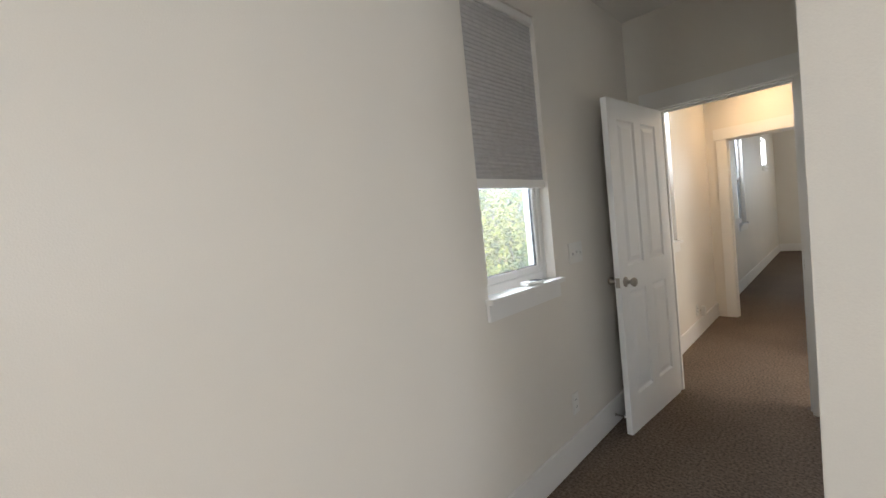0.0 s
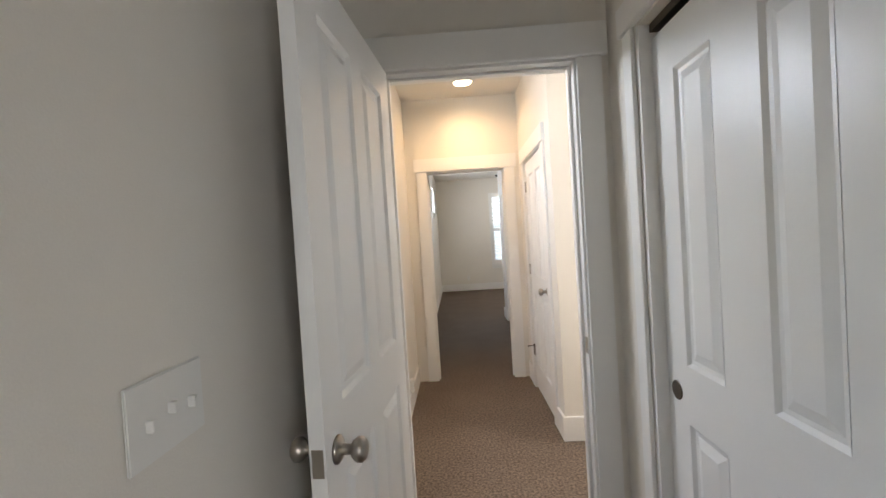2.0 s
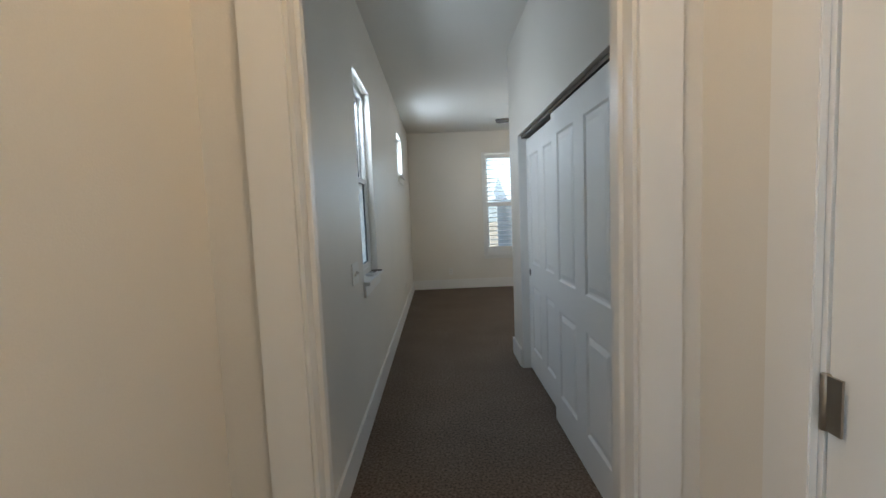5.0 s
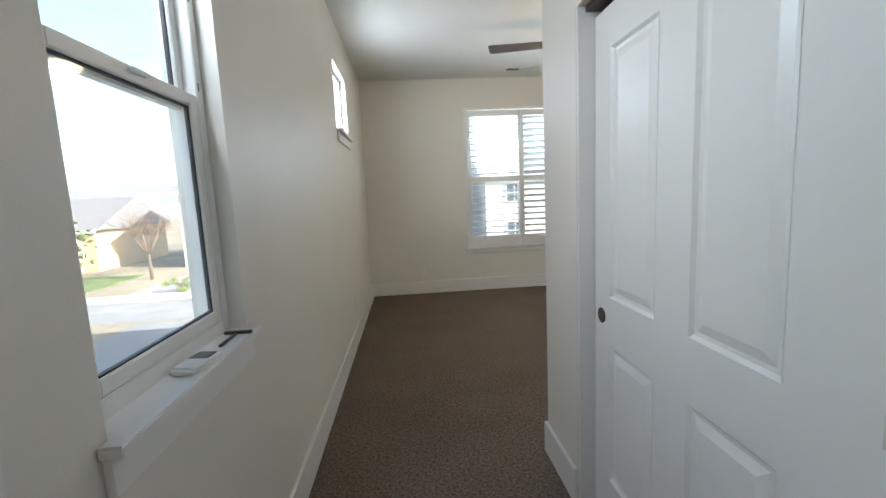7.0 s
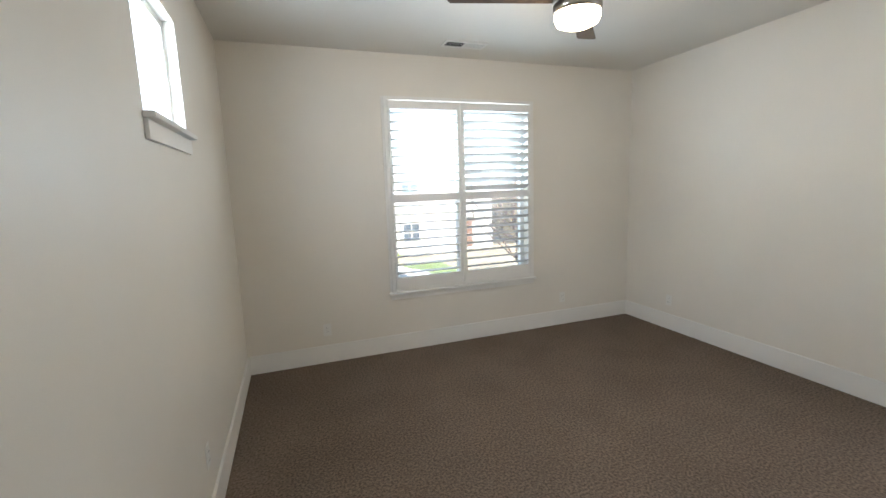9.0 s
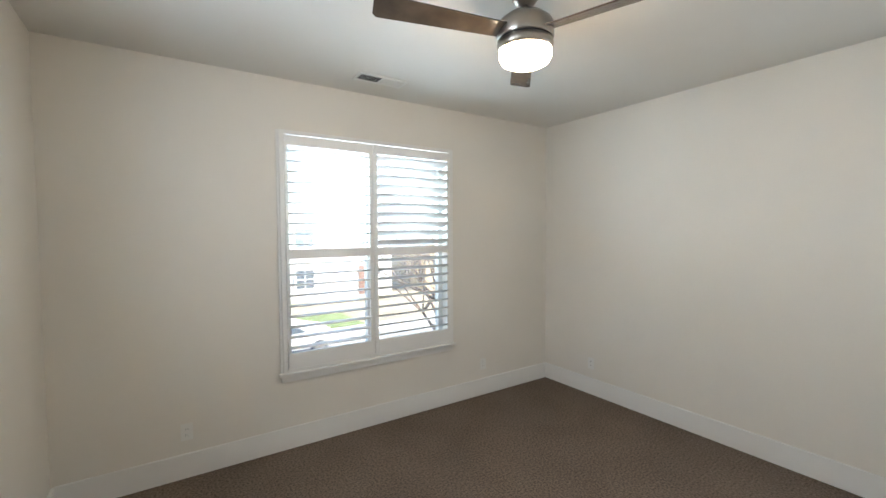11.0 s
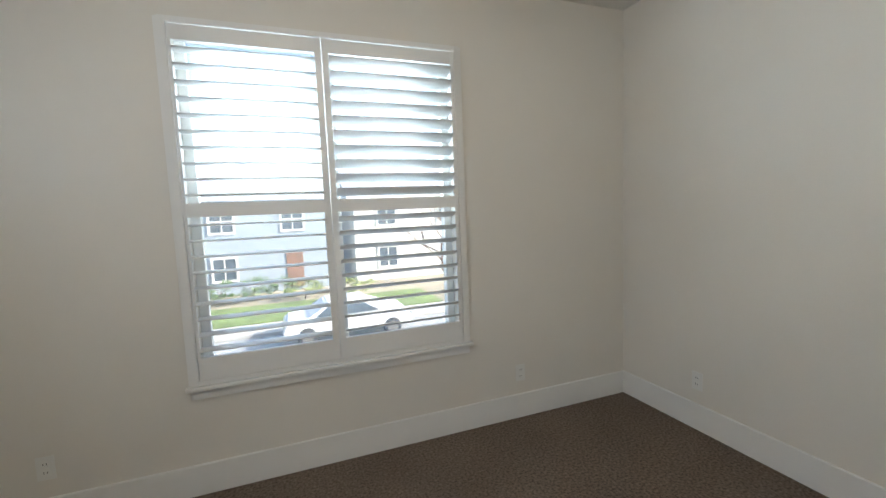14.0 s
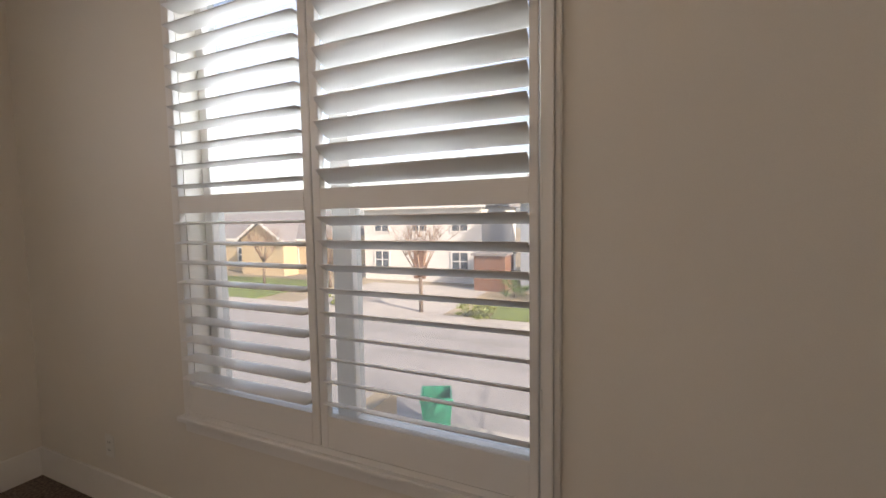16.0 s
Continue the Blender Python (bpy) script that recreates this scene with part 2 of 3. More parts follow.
wall("wall_bedroom_door", "y", Y1, 0.12, 0, XE, 0, 3.0, [(D1[0] - 0.02, D1[1] + 0.02, -1, 2.066)], "cream painted wall with a bedroom door opening")
wall("wall_front_room_door", "y", Y2, 0.12, 0, XH + 0.1, 0, 3.0, [(D2[0] - 0.02, D2[1] + 0.02, -1, 2.055)], "cream painted wall with a cased opening")
wall("wall_closet_bedroom", "x", XC1, 0.12, 1.06, Y1, 0, 3.0, [(1.43, 3.09, -1, 2.04)], "cream painted closet front wall")
struct("wall_closet_end", box(XC1 + 0.12, XE, 1.06, 1.16, 0, 3.0), WALL, "cream painted closet end wall", "wall")
wall("wall_hall_side", "x", XH, 0.10, 4.46, Y2, 0, 3.0, [(D3[0] - 0.02, D3[1] + 0.02, -1, 2.035)], "cream painted hall wall with a closet door")
struct("wall_hall_return", box(XH + 0.1, XE, 4.46, 4.56, 0, 3.0), WALL, "cream painted hall wall beside the stairs", "wall")
wall("wall_closet_front_room", "x", XC2, 0.12, Y2 + 0.12, 8.88, 0, 3.0, [(6.48, 8.49, -1, 2.03)], "cream painted closet front wall")
struct("wall_closet_return", box(XC2 + 0.12, XE, 8.78, 8.88, 0, 3.0), WALL, "cream painted closet end wall", "wall")
struct("wall_closet_back", box(1.85, 1.95, Y2 + 0.12, 8.78, 0, 3.0), WALL, "plain closet back wall", "wall")
struct("wall_closet_back", box(1.80, 1.90, 1.16, Y1, 0, 3.0), WALL, "plain closet back wall", "wall")
wall("wall_stairs", "x", 3.2, 0.1, Y1 + 0.12, 4.46, 0, 3.0, [(3.45, 4.28, 1.0, 2.35)], "cream painted wall at the stairs")
struct("ceiling_bedroom", box(0, XE, -2.6, Y1, H1, H1 + 0.2), CEIL, "off-white painted ceiling of the bedroom", "ceiling")
struct("ceiling_hall", box(0, 3.2, Y1 + 0.12, Y2, H1, H1 + 0.2), CEIL, "off-white painted hall ceiling", "ceiling")
struct("ceiling_front_room", box(0, XE, Y2 + 0.12, YN, H2, H2 + 0.2), CEIL, "off-white painted ceiling with slight sheen", "ceiling")
struct("roof_slab", box(-0.6, XE + 0.6, -3.2, YN + 0.5, 3.1, 3.25), ROOF, "plain roof over the upper floor", "roof")


# baseboards
def baseboard(x0, y0, x1, y1, side, h=0.165):
    """A board along a wall from one end to the other; side: the way it stands off the wall."""
    d = 0.016
    bm = bmesh.new()
    if abs(x1 - x0) > abs(y1 - y0):
        lo, hi = sorted((y0, y0 + side * d))
        add_box(bm, x0, x1, lo, hi, 0.002, h, 0.003)
    else:
        lo, hi = sorted((x0, x0 + side * d))
        add_box(bm, lo, hi, y0, y1, 0.002, h, 0.003)
    struct("baseboard", bm, TRIM, "white painted flat baseboard along the wall", "baseboard")


baseboard(0.001, -2.58, 0.001, Y1, 1)
baseboard(0.001, Y1 + 0.12, 0.001, Y2, 1)
baseboard(0.001, Y2 + 0.14, 0.001, YN, 1, 0.17)
baseboard(0.018, YN - 0.001, XE - 0.018, YN - 0.001, -1, 0.175)
baseboard(XE - 0.001, 8.90, XE - 0.001, YN, -1, 0.175)
baseboard(1.045, Y1 - 0.001, XC1 - 0.012, Y1 - 0.001, -1)
baseboard(XC1 - 0.001, 1.06, XC1 - 0.001, 1.37, -1)
baseboard(XC1, 1.059, XE, 1.059, -1)
baseboard(XH - 0.018, 4.459, 3.19, 4.459, -1)
baseboard(XH - 0.001, 4.46, XH - 0.001, 4.62, -1)
baseboard(XH - 0.001, 5.57, XH - 0.001, Y2 - 0.018, -1)
baseboard(XC2 - 0.001, 8.50, XC2 - 0.001, 8.896, -1)
baseboard(XC2, 8.881, XE - 0.02, 8.881, 1)
baseboard(1.06, Y1 + 0.121, 3.19, Y1 + 0.121, 1)


# ---- casings of doors in walls across y ----
def casing_y(x0, x1, y, thick, top, sides, width=0.095):
    """Jambs and flat casings round an opening in a wall across y, with a wider head board."""
    g = thing("door_casing", "white painted flat door casing with a wide head board", "door frame", kind="structure")
    part("jamb", box(x0 - 0.02, x0, y, y + thick, 0.001, top), TRIM, g)
    part("jamb", box(x1, x1 + 0.02, y, y + thick, 0.001, top), TRIM, g)
    part("head_jamb", box(x0 - 0.02, x1 + 0.02, y, y + thick, top, top + 0.02), TRIM, g)
    for xa, xb in ((x0 + 0.0, x0 + 0.012), (x1 - 0.012, x1)):
        part("stop", box(xa, xb, y + 0.045, y + 0.08, 0.001, top - 0.001, 0.002), TRIM, g)
    part("stop", box(x0 + 0.013, x1 - 0.013, y + 0.045, y + 0.08, top - 0.012, top - 0.001, 0.002), TRIM, g)
    for s in sides:
        ya, yb = (y - 0.018, y - 0.001) if s < 0 else (y + thick + 0.001, y + thick + 0.018)
        left = max(0.004, x0 - 0.008 - width)
        part("casing", box(left, x0 - 0.008, ya, yb, 0.001, top + 0.008, 0.002), TRIM, g)
        part("casing", box(x1 + 0.008, x1 + 0.008 + width, ya, yb, 0.001, top + 0.008, 0.002), TRIM, g)
        yc, yd = (y - 0.026, y - 0.001) if s < 0 else (y + thick + 0.001, y + thick + 0.026)
        part("head_casing", box(max(0.003, left - 0.02), min(x1 + 0.008 + width + 0.022, XH - 0.004), yc, yd, top + 0.009, top + 0.135, 0.003), TRIM, g)
    return g


casing_y(*D1, Y1, 0.12, 2.046, (-1, 1))
casing_y(*D2, Y2, 0.12, 2.035, (-1, 1))


# ---- panelled doors ----
def panel_mesh(w, h, t=0.0175):
    """A raised panel with a sunk moulding round it, on both faces of the door."""
    bm = bmesh.new()
    for s in (1, -1):
        rings = []
        for inset, d in ((0, t), (0.010, t - 0.010), (0.022, t - 0.011), (0.050, t - 0.002)):
            rings.append([bm.verts.new((x, s * d, z)) for x, z in ((inset, inset), (w - inset, inset), (w - inset, h - inset), (inset, h - inset))])
        for a, b in zip(rings, rings[1:]):
            for i in range(4):
                bm.faces.new((a[i], a[(i + 1) % 4], b[(i + 1) % 4], b[i]))
        bm.faces.new(rings[-1])
    return to_mesh("panel", bm, DOOR)


def door_leaf(parent, w, h, low=0.86, mid=1.02, stile=0.115, mull=0.10, bottom=0.22, top=0.12, half=0.0175):
    """Rails, stiles and four raised panels; x along the leaf from the hinge, y across it, z up from its foot."""
    pw = (w - 2 * stile - mull) / 2
    bm = bmesh.new()
    for x0, x1 in ((0, stile), (w - stile, w)):
        add_box(bm, x0, x1, -half, half, 0, h)
    for z0, z1 in ((0, bottom), (low, mid), (h - top, h)):
        add_box(bm, stile, w - stile, -half, half, z0, z1)
    for z0, z1 in ((bottom, low), (mid, h - top)):
        add_box(bm, stile + pw, stile + pw + mull, -half, half, z0, z1)
    bmesh.ops.remove_doubles(bm, verts=bm.verts, dist=1e-5)
    leaf = part("leaf", bm, DOOR, parent)
    lower, upper = panel_mesh(pw, low - bottom), panel_mesh(pw, h - top - mid)
    for x in (stile, stile + pw + mull):
        part("panel", lower, DOOR, leaf, m=pose(x, 0, bottom))
        part("panel", upper, DOOR, leaf, m=pose(x, 0, mid))
    return leaf


def knob(parent, x, z, side, half=0.0175):
    """A round knob on a rose, on one face of a leaf."""
    m = pose(x, side * half, z, -90 * side)
    bm = turned(((0.031, 0.0), (0.031, 0.005), (0.026, 0.009), (0.013, 0.012), (0.011, 0.032), (0.020, 0.038), (0.027, 0.048), (0.027, 0.058), (0.020, 0.066), (0.008, 0.069)), 24, m)
    return part("knob", bm, NICKEL, parent, "brushed nickel round door knob")


def hinge(parent, x, z, y):
    bm = turned(((0.006, -0.045), (0.007, -0.044), (0.007, 0.044), (0.006, 0.045)), 10, pose(x, y, z))
    add_box(bm, x - 0.001, x + 0.030, y - 0.003, y + 0.001, z - 0.044, z + 0.044)
    return part("hinge", bm, NICKEL, parent)


# bedroom door, standing open against the west wall
door = thing("door_1", "open white four-panel door with a nickel knob", "door", pose(0.203, Y1 - 0.026, 0.012, 0, 0, -94.7), kind="structure")
door_leaf(door, 0.79, 2.028)
knob(door, 0.728, 0.93, 1)
knob(door, 0.728, 0.93, -1)
part("latch_plate", box(0.79, 0.7915, -0.0125, 0.0125, 0.90, 0.96), NICKEL, door)
for z in (0.22, 1.02, 1.82):
    hinge(door, 0.0, z, -0.022)
part("strike_plate", box(D1[1] - 0.0015, D1[1] + 0.0005, Y1 + 0.004, Y1 + 0.036, 0.90, 0.965, 0.0005), NICKEL, thing("strike_plate_fitting", "brushed nickel strike plate on the door jamb", "strike plate"))

# hall closet door, shut, with its casing
case = thing("door_casing", "white painted door casing of the hall closet", "door frame", kind="structure")
for y0, y1 in ((D3[0] - 0.02, D3[0] - 0.003), (D3[1] + 0.003, D3[1] + 0.02)):
    part("jamb", box(XH, XH + 0.1, y0, y1, 0.001, 2.015), TRIM, case)
part("head_jamb", box(XH, XH + 0.1, D3[0] - 0.02, D3[1] + 0.02, 2.018, 2.035), TRIM, case)
for y0, y1 in ((D3[0] - 0.105, D3[0] - 0.010), (D3[1] + 0.010, D3[1] + 0.105)):
    part("casing", box(XH - 0.017, XH - 0.001, y0, y1, 0.001, 2.026, 0.002), TRIM, case)
part("head_casing", box(XH - 0.025, XH - 0.001, D3[0] - 0.128, D3[1] + 0.128, 2.027, 2.150, 0.003), TRIM, case)
door = thing("door_2", "shut white four-panel closet door with a nickel knob", "door", pose(XH + 0.021, D3[1], 0.012, 0, 0, -90), kind="structure")
door_leaf(door, D3[1] - D3[0], 2.0)
knob(door, 0.665, 0.94, -1)
for z in (0.33, 1.06, 1.79):
    hinge(door, 0.0, z, -0.024)
bm = turned(((0.004, 0), (0.004, 0.05), (0.008, 0.052), (0.008, 0.06)), 8, pose(0.01, -0.03, 0.375, 90, 0, 18))
add_box(bm, -0.008, 0.008, -0.034, -0.020, 0.29, 0.385, 0.002)
part("hinge_pin_stop", bm, BRONZE, door, "dark bronze hinge pin door stop")


# sliding closet doors
def closet(name, x, y_edges, top, front, label, low, mid, mull):
    """Two sliding leaves facing west on two tracks, the far one with a finger pull."""
    for i, (ya, yb, dx) in enumerate(y_edges):
        d = thing(name, label, "closet door", pose(x + dx, yb, 0.012, 0, 0, -90), group="sliding closet doors", kind="structure")
        door_leaf(d, yb - ya, top - 0.03, low, mid, stile=0.12, mull=mull, bottom=0.20, top=0.14, half=0.0165)
        if i == 0:
            bm = turned(((0.030, 0.0), (0.030, 0.0025), (0.026, 0.003), (0.022, 0.0012)), 24, pose(0.055, -0.0165, 0.855, 90))
            part("finger_pull", bm, BRONZE, d, "dark bronze round finger pull")


closet("closet_door", XC1 + 0.058, ((2.305, 3.072, 0.0), (1.45, 2.42, 0.052)), 2.01, 0, "white four-panel sliding closet door", 0.77, 0.95, 0.17)
closet("closet_door", XC2 + 0.040, ((7.50, 8.472, 0.045), (6.50, 7.52, 0.0)), 2.005, 0, "white four-panel sliding closet door", 0.75, 0.94, 0.16)
# casing of the bedroom closet, jambs and head tracks of both
g = thing("closet_casing", "white painted narrow casing of the bedroom closet", "door frame", kind="structure")
part("casing", box(XC1 - 0.016, XC1 - 0.001, 3.098, 3.165, 0.001, 2.045, 0.002), TRIM, g)
part("head_casing", box(XC1 - 0.024, XC1 - 0.001, 1.37, 3.19, 2.046, 2.145, 0.003), TRIM, g)
part("casing", box(XC1 - 0.016, XC1 - 0.001, 1.375, 1.422, 0.001, 2.045, 0.002), TRIM, g)
part("jamb", box(XC1, XC1 + 0.1, 3.074, 3.089, 0.001, 2.04), TRIM, g)
part("track", box(XC1 + 0.035, XC1 + 0.115, 1.44, 3.07, 2.012, 2.038), BRONZE, g, "dark metal sliding track")
g = thing("closet_casing", "white painted jamb and head of the front room closet", "door frame", kind="structure")
part("jamb", box(XC2 + 0.002, XC2 + 0.118, 8.474, 8.489, 0.001, 2.029), TRIM, g)
part("track", box(XC2 + 0.03, XC2 + 0.115, 6.5, 8.47, 2.007, 2.028), BRONZE, g, "dark metal sliding track")


# ---- west windows ----
def hung_window(name, o, label, fixed=False):
    """A single-hung vinyl window set back in its opening, with a sill board and apron."""
    y0, y1, z0, z1 = o
    g = thing(name, label, "window", kind="structure")
    zs = z0 + 0.022
    f = 0.042
    part("window_sill", box(-0.05, 0.042, y0 + 0.001, y1 - 0.001, z0 + 0.001, zs), TRIM, g)
    part("sill_nose", box(0.001, 0.045, y0 - 0.03, y1 + 0.02, z0 - 0.001, zs + 0.0015, 0.003), TRIM, g)
    part("apron", box(0.001, 0.017, y0 - 0.022, y1 + 0.012, z0 - 0.078, z0 - 0.003, 0.002), TRIM, g)
    fr = bmesh.new()
    for a, b, c, d in ((y0 + 0.001, y0 + f, zs, z1 - 0.001), (y1 - f, y1 - 0.001, zs, z1 - 0.001), (y0 + f, y1 - f, zs, zs + f), (y0 + f, y1 - f, z1 - f, z1 - 0.001)):
        add_box(fr, -0.125, -0.052, a, b, c, d, 0.003)
    part("window_frame", fr, VINYL, g)
    if fixed:
        part("pane", box(-0.097, -0.091, y0 + f, y1 - f, zs + f, z1 - f), GLASS, g).visible_shadow = False
        return g
    zm = 1.665 if z0 < 1 else 1.69
    s = 0.036
    ya, yb = y0 + f + 0.001, y1 - f - 0.001
    for nm, xa, xb, za, zb in (("lower_sash", -0.083, -0.055, zs + f + 0.001, zm + 0.022), ("upper_sash", -0.117, -0.087, zm - 0.02, z1 - f - 0.001)):
        sash = bmesh.new()
        for a, b, c, d in ((ya, ya + s, za, zb), (yb - s, yb, za, zb), (ya + s, yb - s, za, za + s), (ya + s, yb - s, zb - s, zb)):
            add_box(sash, xa, xb, a, b, c, d, 0.003)
        ob = part(nm, sash, VINYL, g)
        xm = (xa + xb) / 2
        gasket = bmesh.new()
        for a, b, c, d in ((ya + s, ya + s + 0.004, za + s, zb - s), (yb - s - 0.004, yb - s, za + s, zb - s), (ya + s, yb - s, za + s, za + s + 0.004), (ya + s, yb - s, zb - s - 0.004, zb - s)):
            add_box(gasket, xm - 0.006, xm + 0.006, a, b, c, d)
        part("gasket", gasket, SLOT, ob, "dark rubber gasket")
        part("pane", box(xm - 0.003, xm + 0.003, ya + s + 0.002, yb - s - 0.002, za + s + 0.002, zb - s - 0.002), GLASS, ob).visible_shadow = False
    part("latch", box(-0.055, -0.041, (y0 + y1) / 2 - 0.03, (y0 + y1) / 2 + 0.03, zm + 0.004, zm + 0.016, 0.003), VINYL, g)
    for dy, zz in ((y1 - f + 0.012, zm + 0.05), (y1 - f + 0.012, zm + 0.30)):
        part("tilt_button", box(-0.053, -0.0505, dy - 0.003, dy + 0.003, zz - 0.012, zz + 0.012), SCREEN, g)
    return g


hung_window("window_1", W1, "white vinyl single-hung window half covered by a blind")
hung_window("window_2", W2, "white vinyl single-hung window over the hall sill")
hung_window("window_3", W3, "white vinyl single-hung window with a wood sill")
hung_window("window_4", W4, "small high fixed white window with a sill", fixed=True)

# cellular blind in the first window
g = thing("cellular_blind", "grey cellular blind lowered halfway over the window", "blind")
y0, y1 = W1[0] + 0.008, W1[1] - 0.008
part("head_rail", box(-0.048, -0.004, y0, y1, W1[3] - 0.046, W1[3] - 0.004, 0.004), PLASTIC, g)
bm = bmesh.new()
zt, zb, n = W1[3] - 0.047, 1.578, 40
rows = []
for side in (1, -1):
    prev = None
    for i in range(2 * n + 1):
        z = zt + (zb - zt) * i / (2 * n)
        x = -0.026 + side * (0.0075 if i % 2 else 0.0015)
        cur = (bm.verts.new((x, y0, z)), bm.verts.new((x, y1, z)))
        if prev:
            bm.faces.new((prev[0], prev[1], cur[1], cur[0]))
        prev = cur
part("fabric", bm, FABRIC, g, "grey pleated cellular fabric")
part("bottom_rail", box(-0.042, -0.010, y0, y1, 1.535, 1.576, 0.004), PLASTIC, g)

# ---- shutters in the north window ----
g = thing("window_shutter", "white plantation shutter with tilted louvers in a frame", "shutter")
FX0, FX1, FZ0, FZ1 = 1.365, 2.968, 0.615, 2.50
ya, yb = YN - 0.030, YN - 0.001
part("frame_side", box(FX0, FX0 + 0.035, ya, yb, FZ0, FZ1, 0.003), SHUT, g)
part("frame_side", box(FX1 - 0.035, FX1, ya, yb, FZ0, FZ1, 0.003), SHUT, g)
part("frame_edge", box(FX1 - 0.001, FX1 + 0.018, YN - 0.016, YN - 0.002, FZ0, FZ1, 0.003), SHUT, g)
part("frame_edge", box(FX0 - 0.018, FX0 + 0.001, YN - 0.016, YN - 0.002, FZ0, FZ1, 0.003), SHUT, g)
part("frame_top", box(FX0 + 0.0355, FX1 - 0.0355, ya, yb, FZ1 - 0.030, FZ1, 0.003), SHUT, g)
part("frame_bottom", box(FX0 + 0.0355, FX1 - 0.0355, ya, yb, FZ0, FZ0 + 0.028, 0.003), SHUT, g)
part("sill_board", box(FX0 - 0.03, FX1 + 0.03, YN - 0.048, YN - 0.001, FZ0 - 0.022, FZ0 - 0.001, 0.003), SHUT, g)
part("apron", box(FX0 - 0.01, FX1 + 0.01, YN - 0.020, YN - 0.001, FZ0 - 0.075, FZ0 - 0.0235, 0.002), SHUT, g)


def louver_mesh(w):
    bm = bmesh.new()
    ends = []
    for x in (0, w):
        ends.append([bm.verts.new((x, 0.044 * math.cos(a), 0.0058 * math.sin(a))) for a in (2 * math.pi * i / 16 for i in range(16))])
    for i in range(16):
        f = bm.faces.new((ends[0][i], ends[0][(i + 1) % 16], ends[1][(i + 1) % 16], ends[1][i]))
        f.smooth = True
    bm.faces.new(ends[0][::-1]); bm.faces.new(ends[1])
    return to_mesh("louver", bm, SHUT)


ZR0, ZR1 = 1.508, 1.580
YP = YN - 0.022
for x0, x1, o0, o1, tilts in ((1.405, 2.135, 1.419, 2.100, (2, -3)), (2.140, 2.928, 2.174, 2.903, (-22, -33))):
    pa, pb = YP - 0.014, YP + 0.014
    panel = new("shutter_panel")
    panel.empty_display_size = 0.1
    panel.parent = g
    for nm, a, b, c, d in (("stile", x0, o0, 0.645, 2.463), ("stile", o1, x1, 0.645, 2.463), ("rail", o0, o1, 0.645, 0.765), ("rail", o0, o1, ZR0, ZR1), ("rail", o0, o1, 2.385, 2.461)):
        part(nm, box(a, b, pa, pb, c, d, 0.002), SHUT, panel)
    me = louver_mesh(o1 - o0 - 0.004)
    for (za, zb), n, tilt in (((0.765, ZR0), 9, tilts[0]), ((ZR1, 2.385), 10, tilts[1])):
        step = (zb - za) / n
        for i in range(n):
            part("louver", me, SHUT, panel, m=pose(o0 + 0.002, YP, za + step * (i + 0.5), tilt))
    for z in (0.95, 1.55, 2.2):
        hx = FX0 + 0.033 if x0 < 2 else FX1 - 0.036
        part("hinge", box(hx, hx + 0.006, ya - 0.004, ya + 0.004, z - 0.03, z + 0.03, 0.001), SHUT, g)

g = thing("window_5", "white vinyl double window behind the shutters", "window", kind="structure")
bm = bmesh.new()
fy0, fy1 = YN + 0.085, YN + 0.15
for a, b, c, d in ((SH[0], SH[0] + 0.05, SH[2], SH[3]), (SH[1] - 0.05, SH[1], SH[2], SH[3]), (SH[0] + 0.05, SH[1] - 0.05, SH[2], SH[2] + 0.05), (SH[0] + 0.05, SH[1] - 0.05, SH[3] - 0.05, SH[3]), (2.12, 2.21, SH[2] + 0.05, SH[3] - 0.05)):
    add_box(bm, a + 0.001, b - 0.001, fy0, fy1, c + 0.001, d - 0.001, 0.003)
part("window_frame", bm, VINYL, g)
for a, b in ((SH[0] + 0.05, 2.12), (2.21, SH[1] - 0.05)):
    part("meeting_rail", box(a, b, fy0 + 0.015, fy1 - 0.01, 1.53, 1.57), VINYL, g)
    part("pane", box(a, b, fy0 + 0.03, fy0 + 0.036, SH[2] + 0.05, 1.53), GLASS, g).visible_shadow = False
    part("pane", box(a, b, fy0 + 0.03, fy0 + 0.036, 1.57, SH[3] - 0.05), GLASS, g).visible_shadow = False


# ---- ceiling fan ----
FAN = (2.14, 10.83)
g = thing("ceiling_fan", "brushed nickel three-blade ceiling fan with lit globe", "ceiling fan", pose(*FAN, 0))
part("canopy", turned(((0.065, H2 - 0.001), (0.065, H2 - 0.03), (0.045, H2 - 0.055), (0.02, H2 - 0.06)), 28), NICKEL, g)
part("down_rod", turned(((0.0125, 2.775), (0.0125, H2 - 0.05)), 12), NICKEL, g)
part("motor_housing", turned(((0.03, 2.785), (0.10, 2.775), (0.13, 2.75), (0.140, 2.73), (0.140, 2.668), (0.136, 2.663)), 40), NICKEL, g)
part("trim_ring", turned(((0.132, 2.664), (0.132, 2.656)), 40), SLOT, g, "dark ring below the motor")
part("light_collar", turned(((0.137, 2.655), (0.139, 2.635), (0.134, 2.610)), 40), NICKEL, g)
part("globe", turned(((0.128, 2.611), (0.129, 2.580), (0.116, 2.555), (0.08, 2.538), (0.03, 2.532)), 40), GLOBE, g, "lit frosted glass globe")
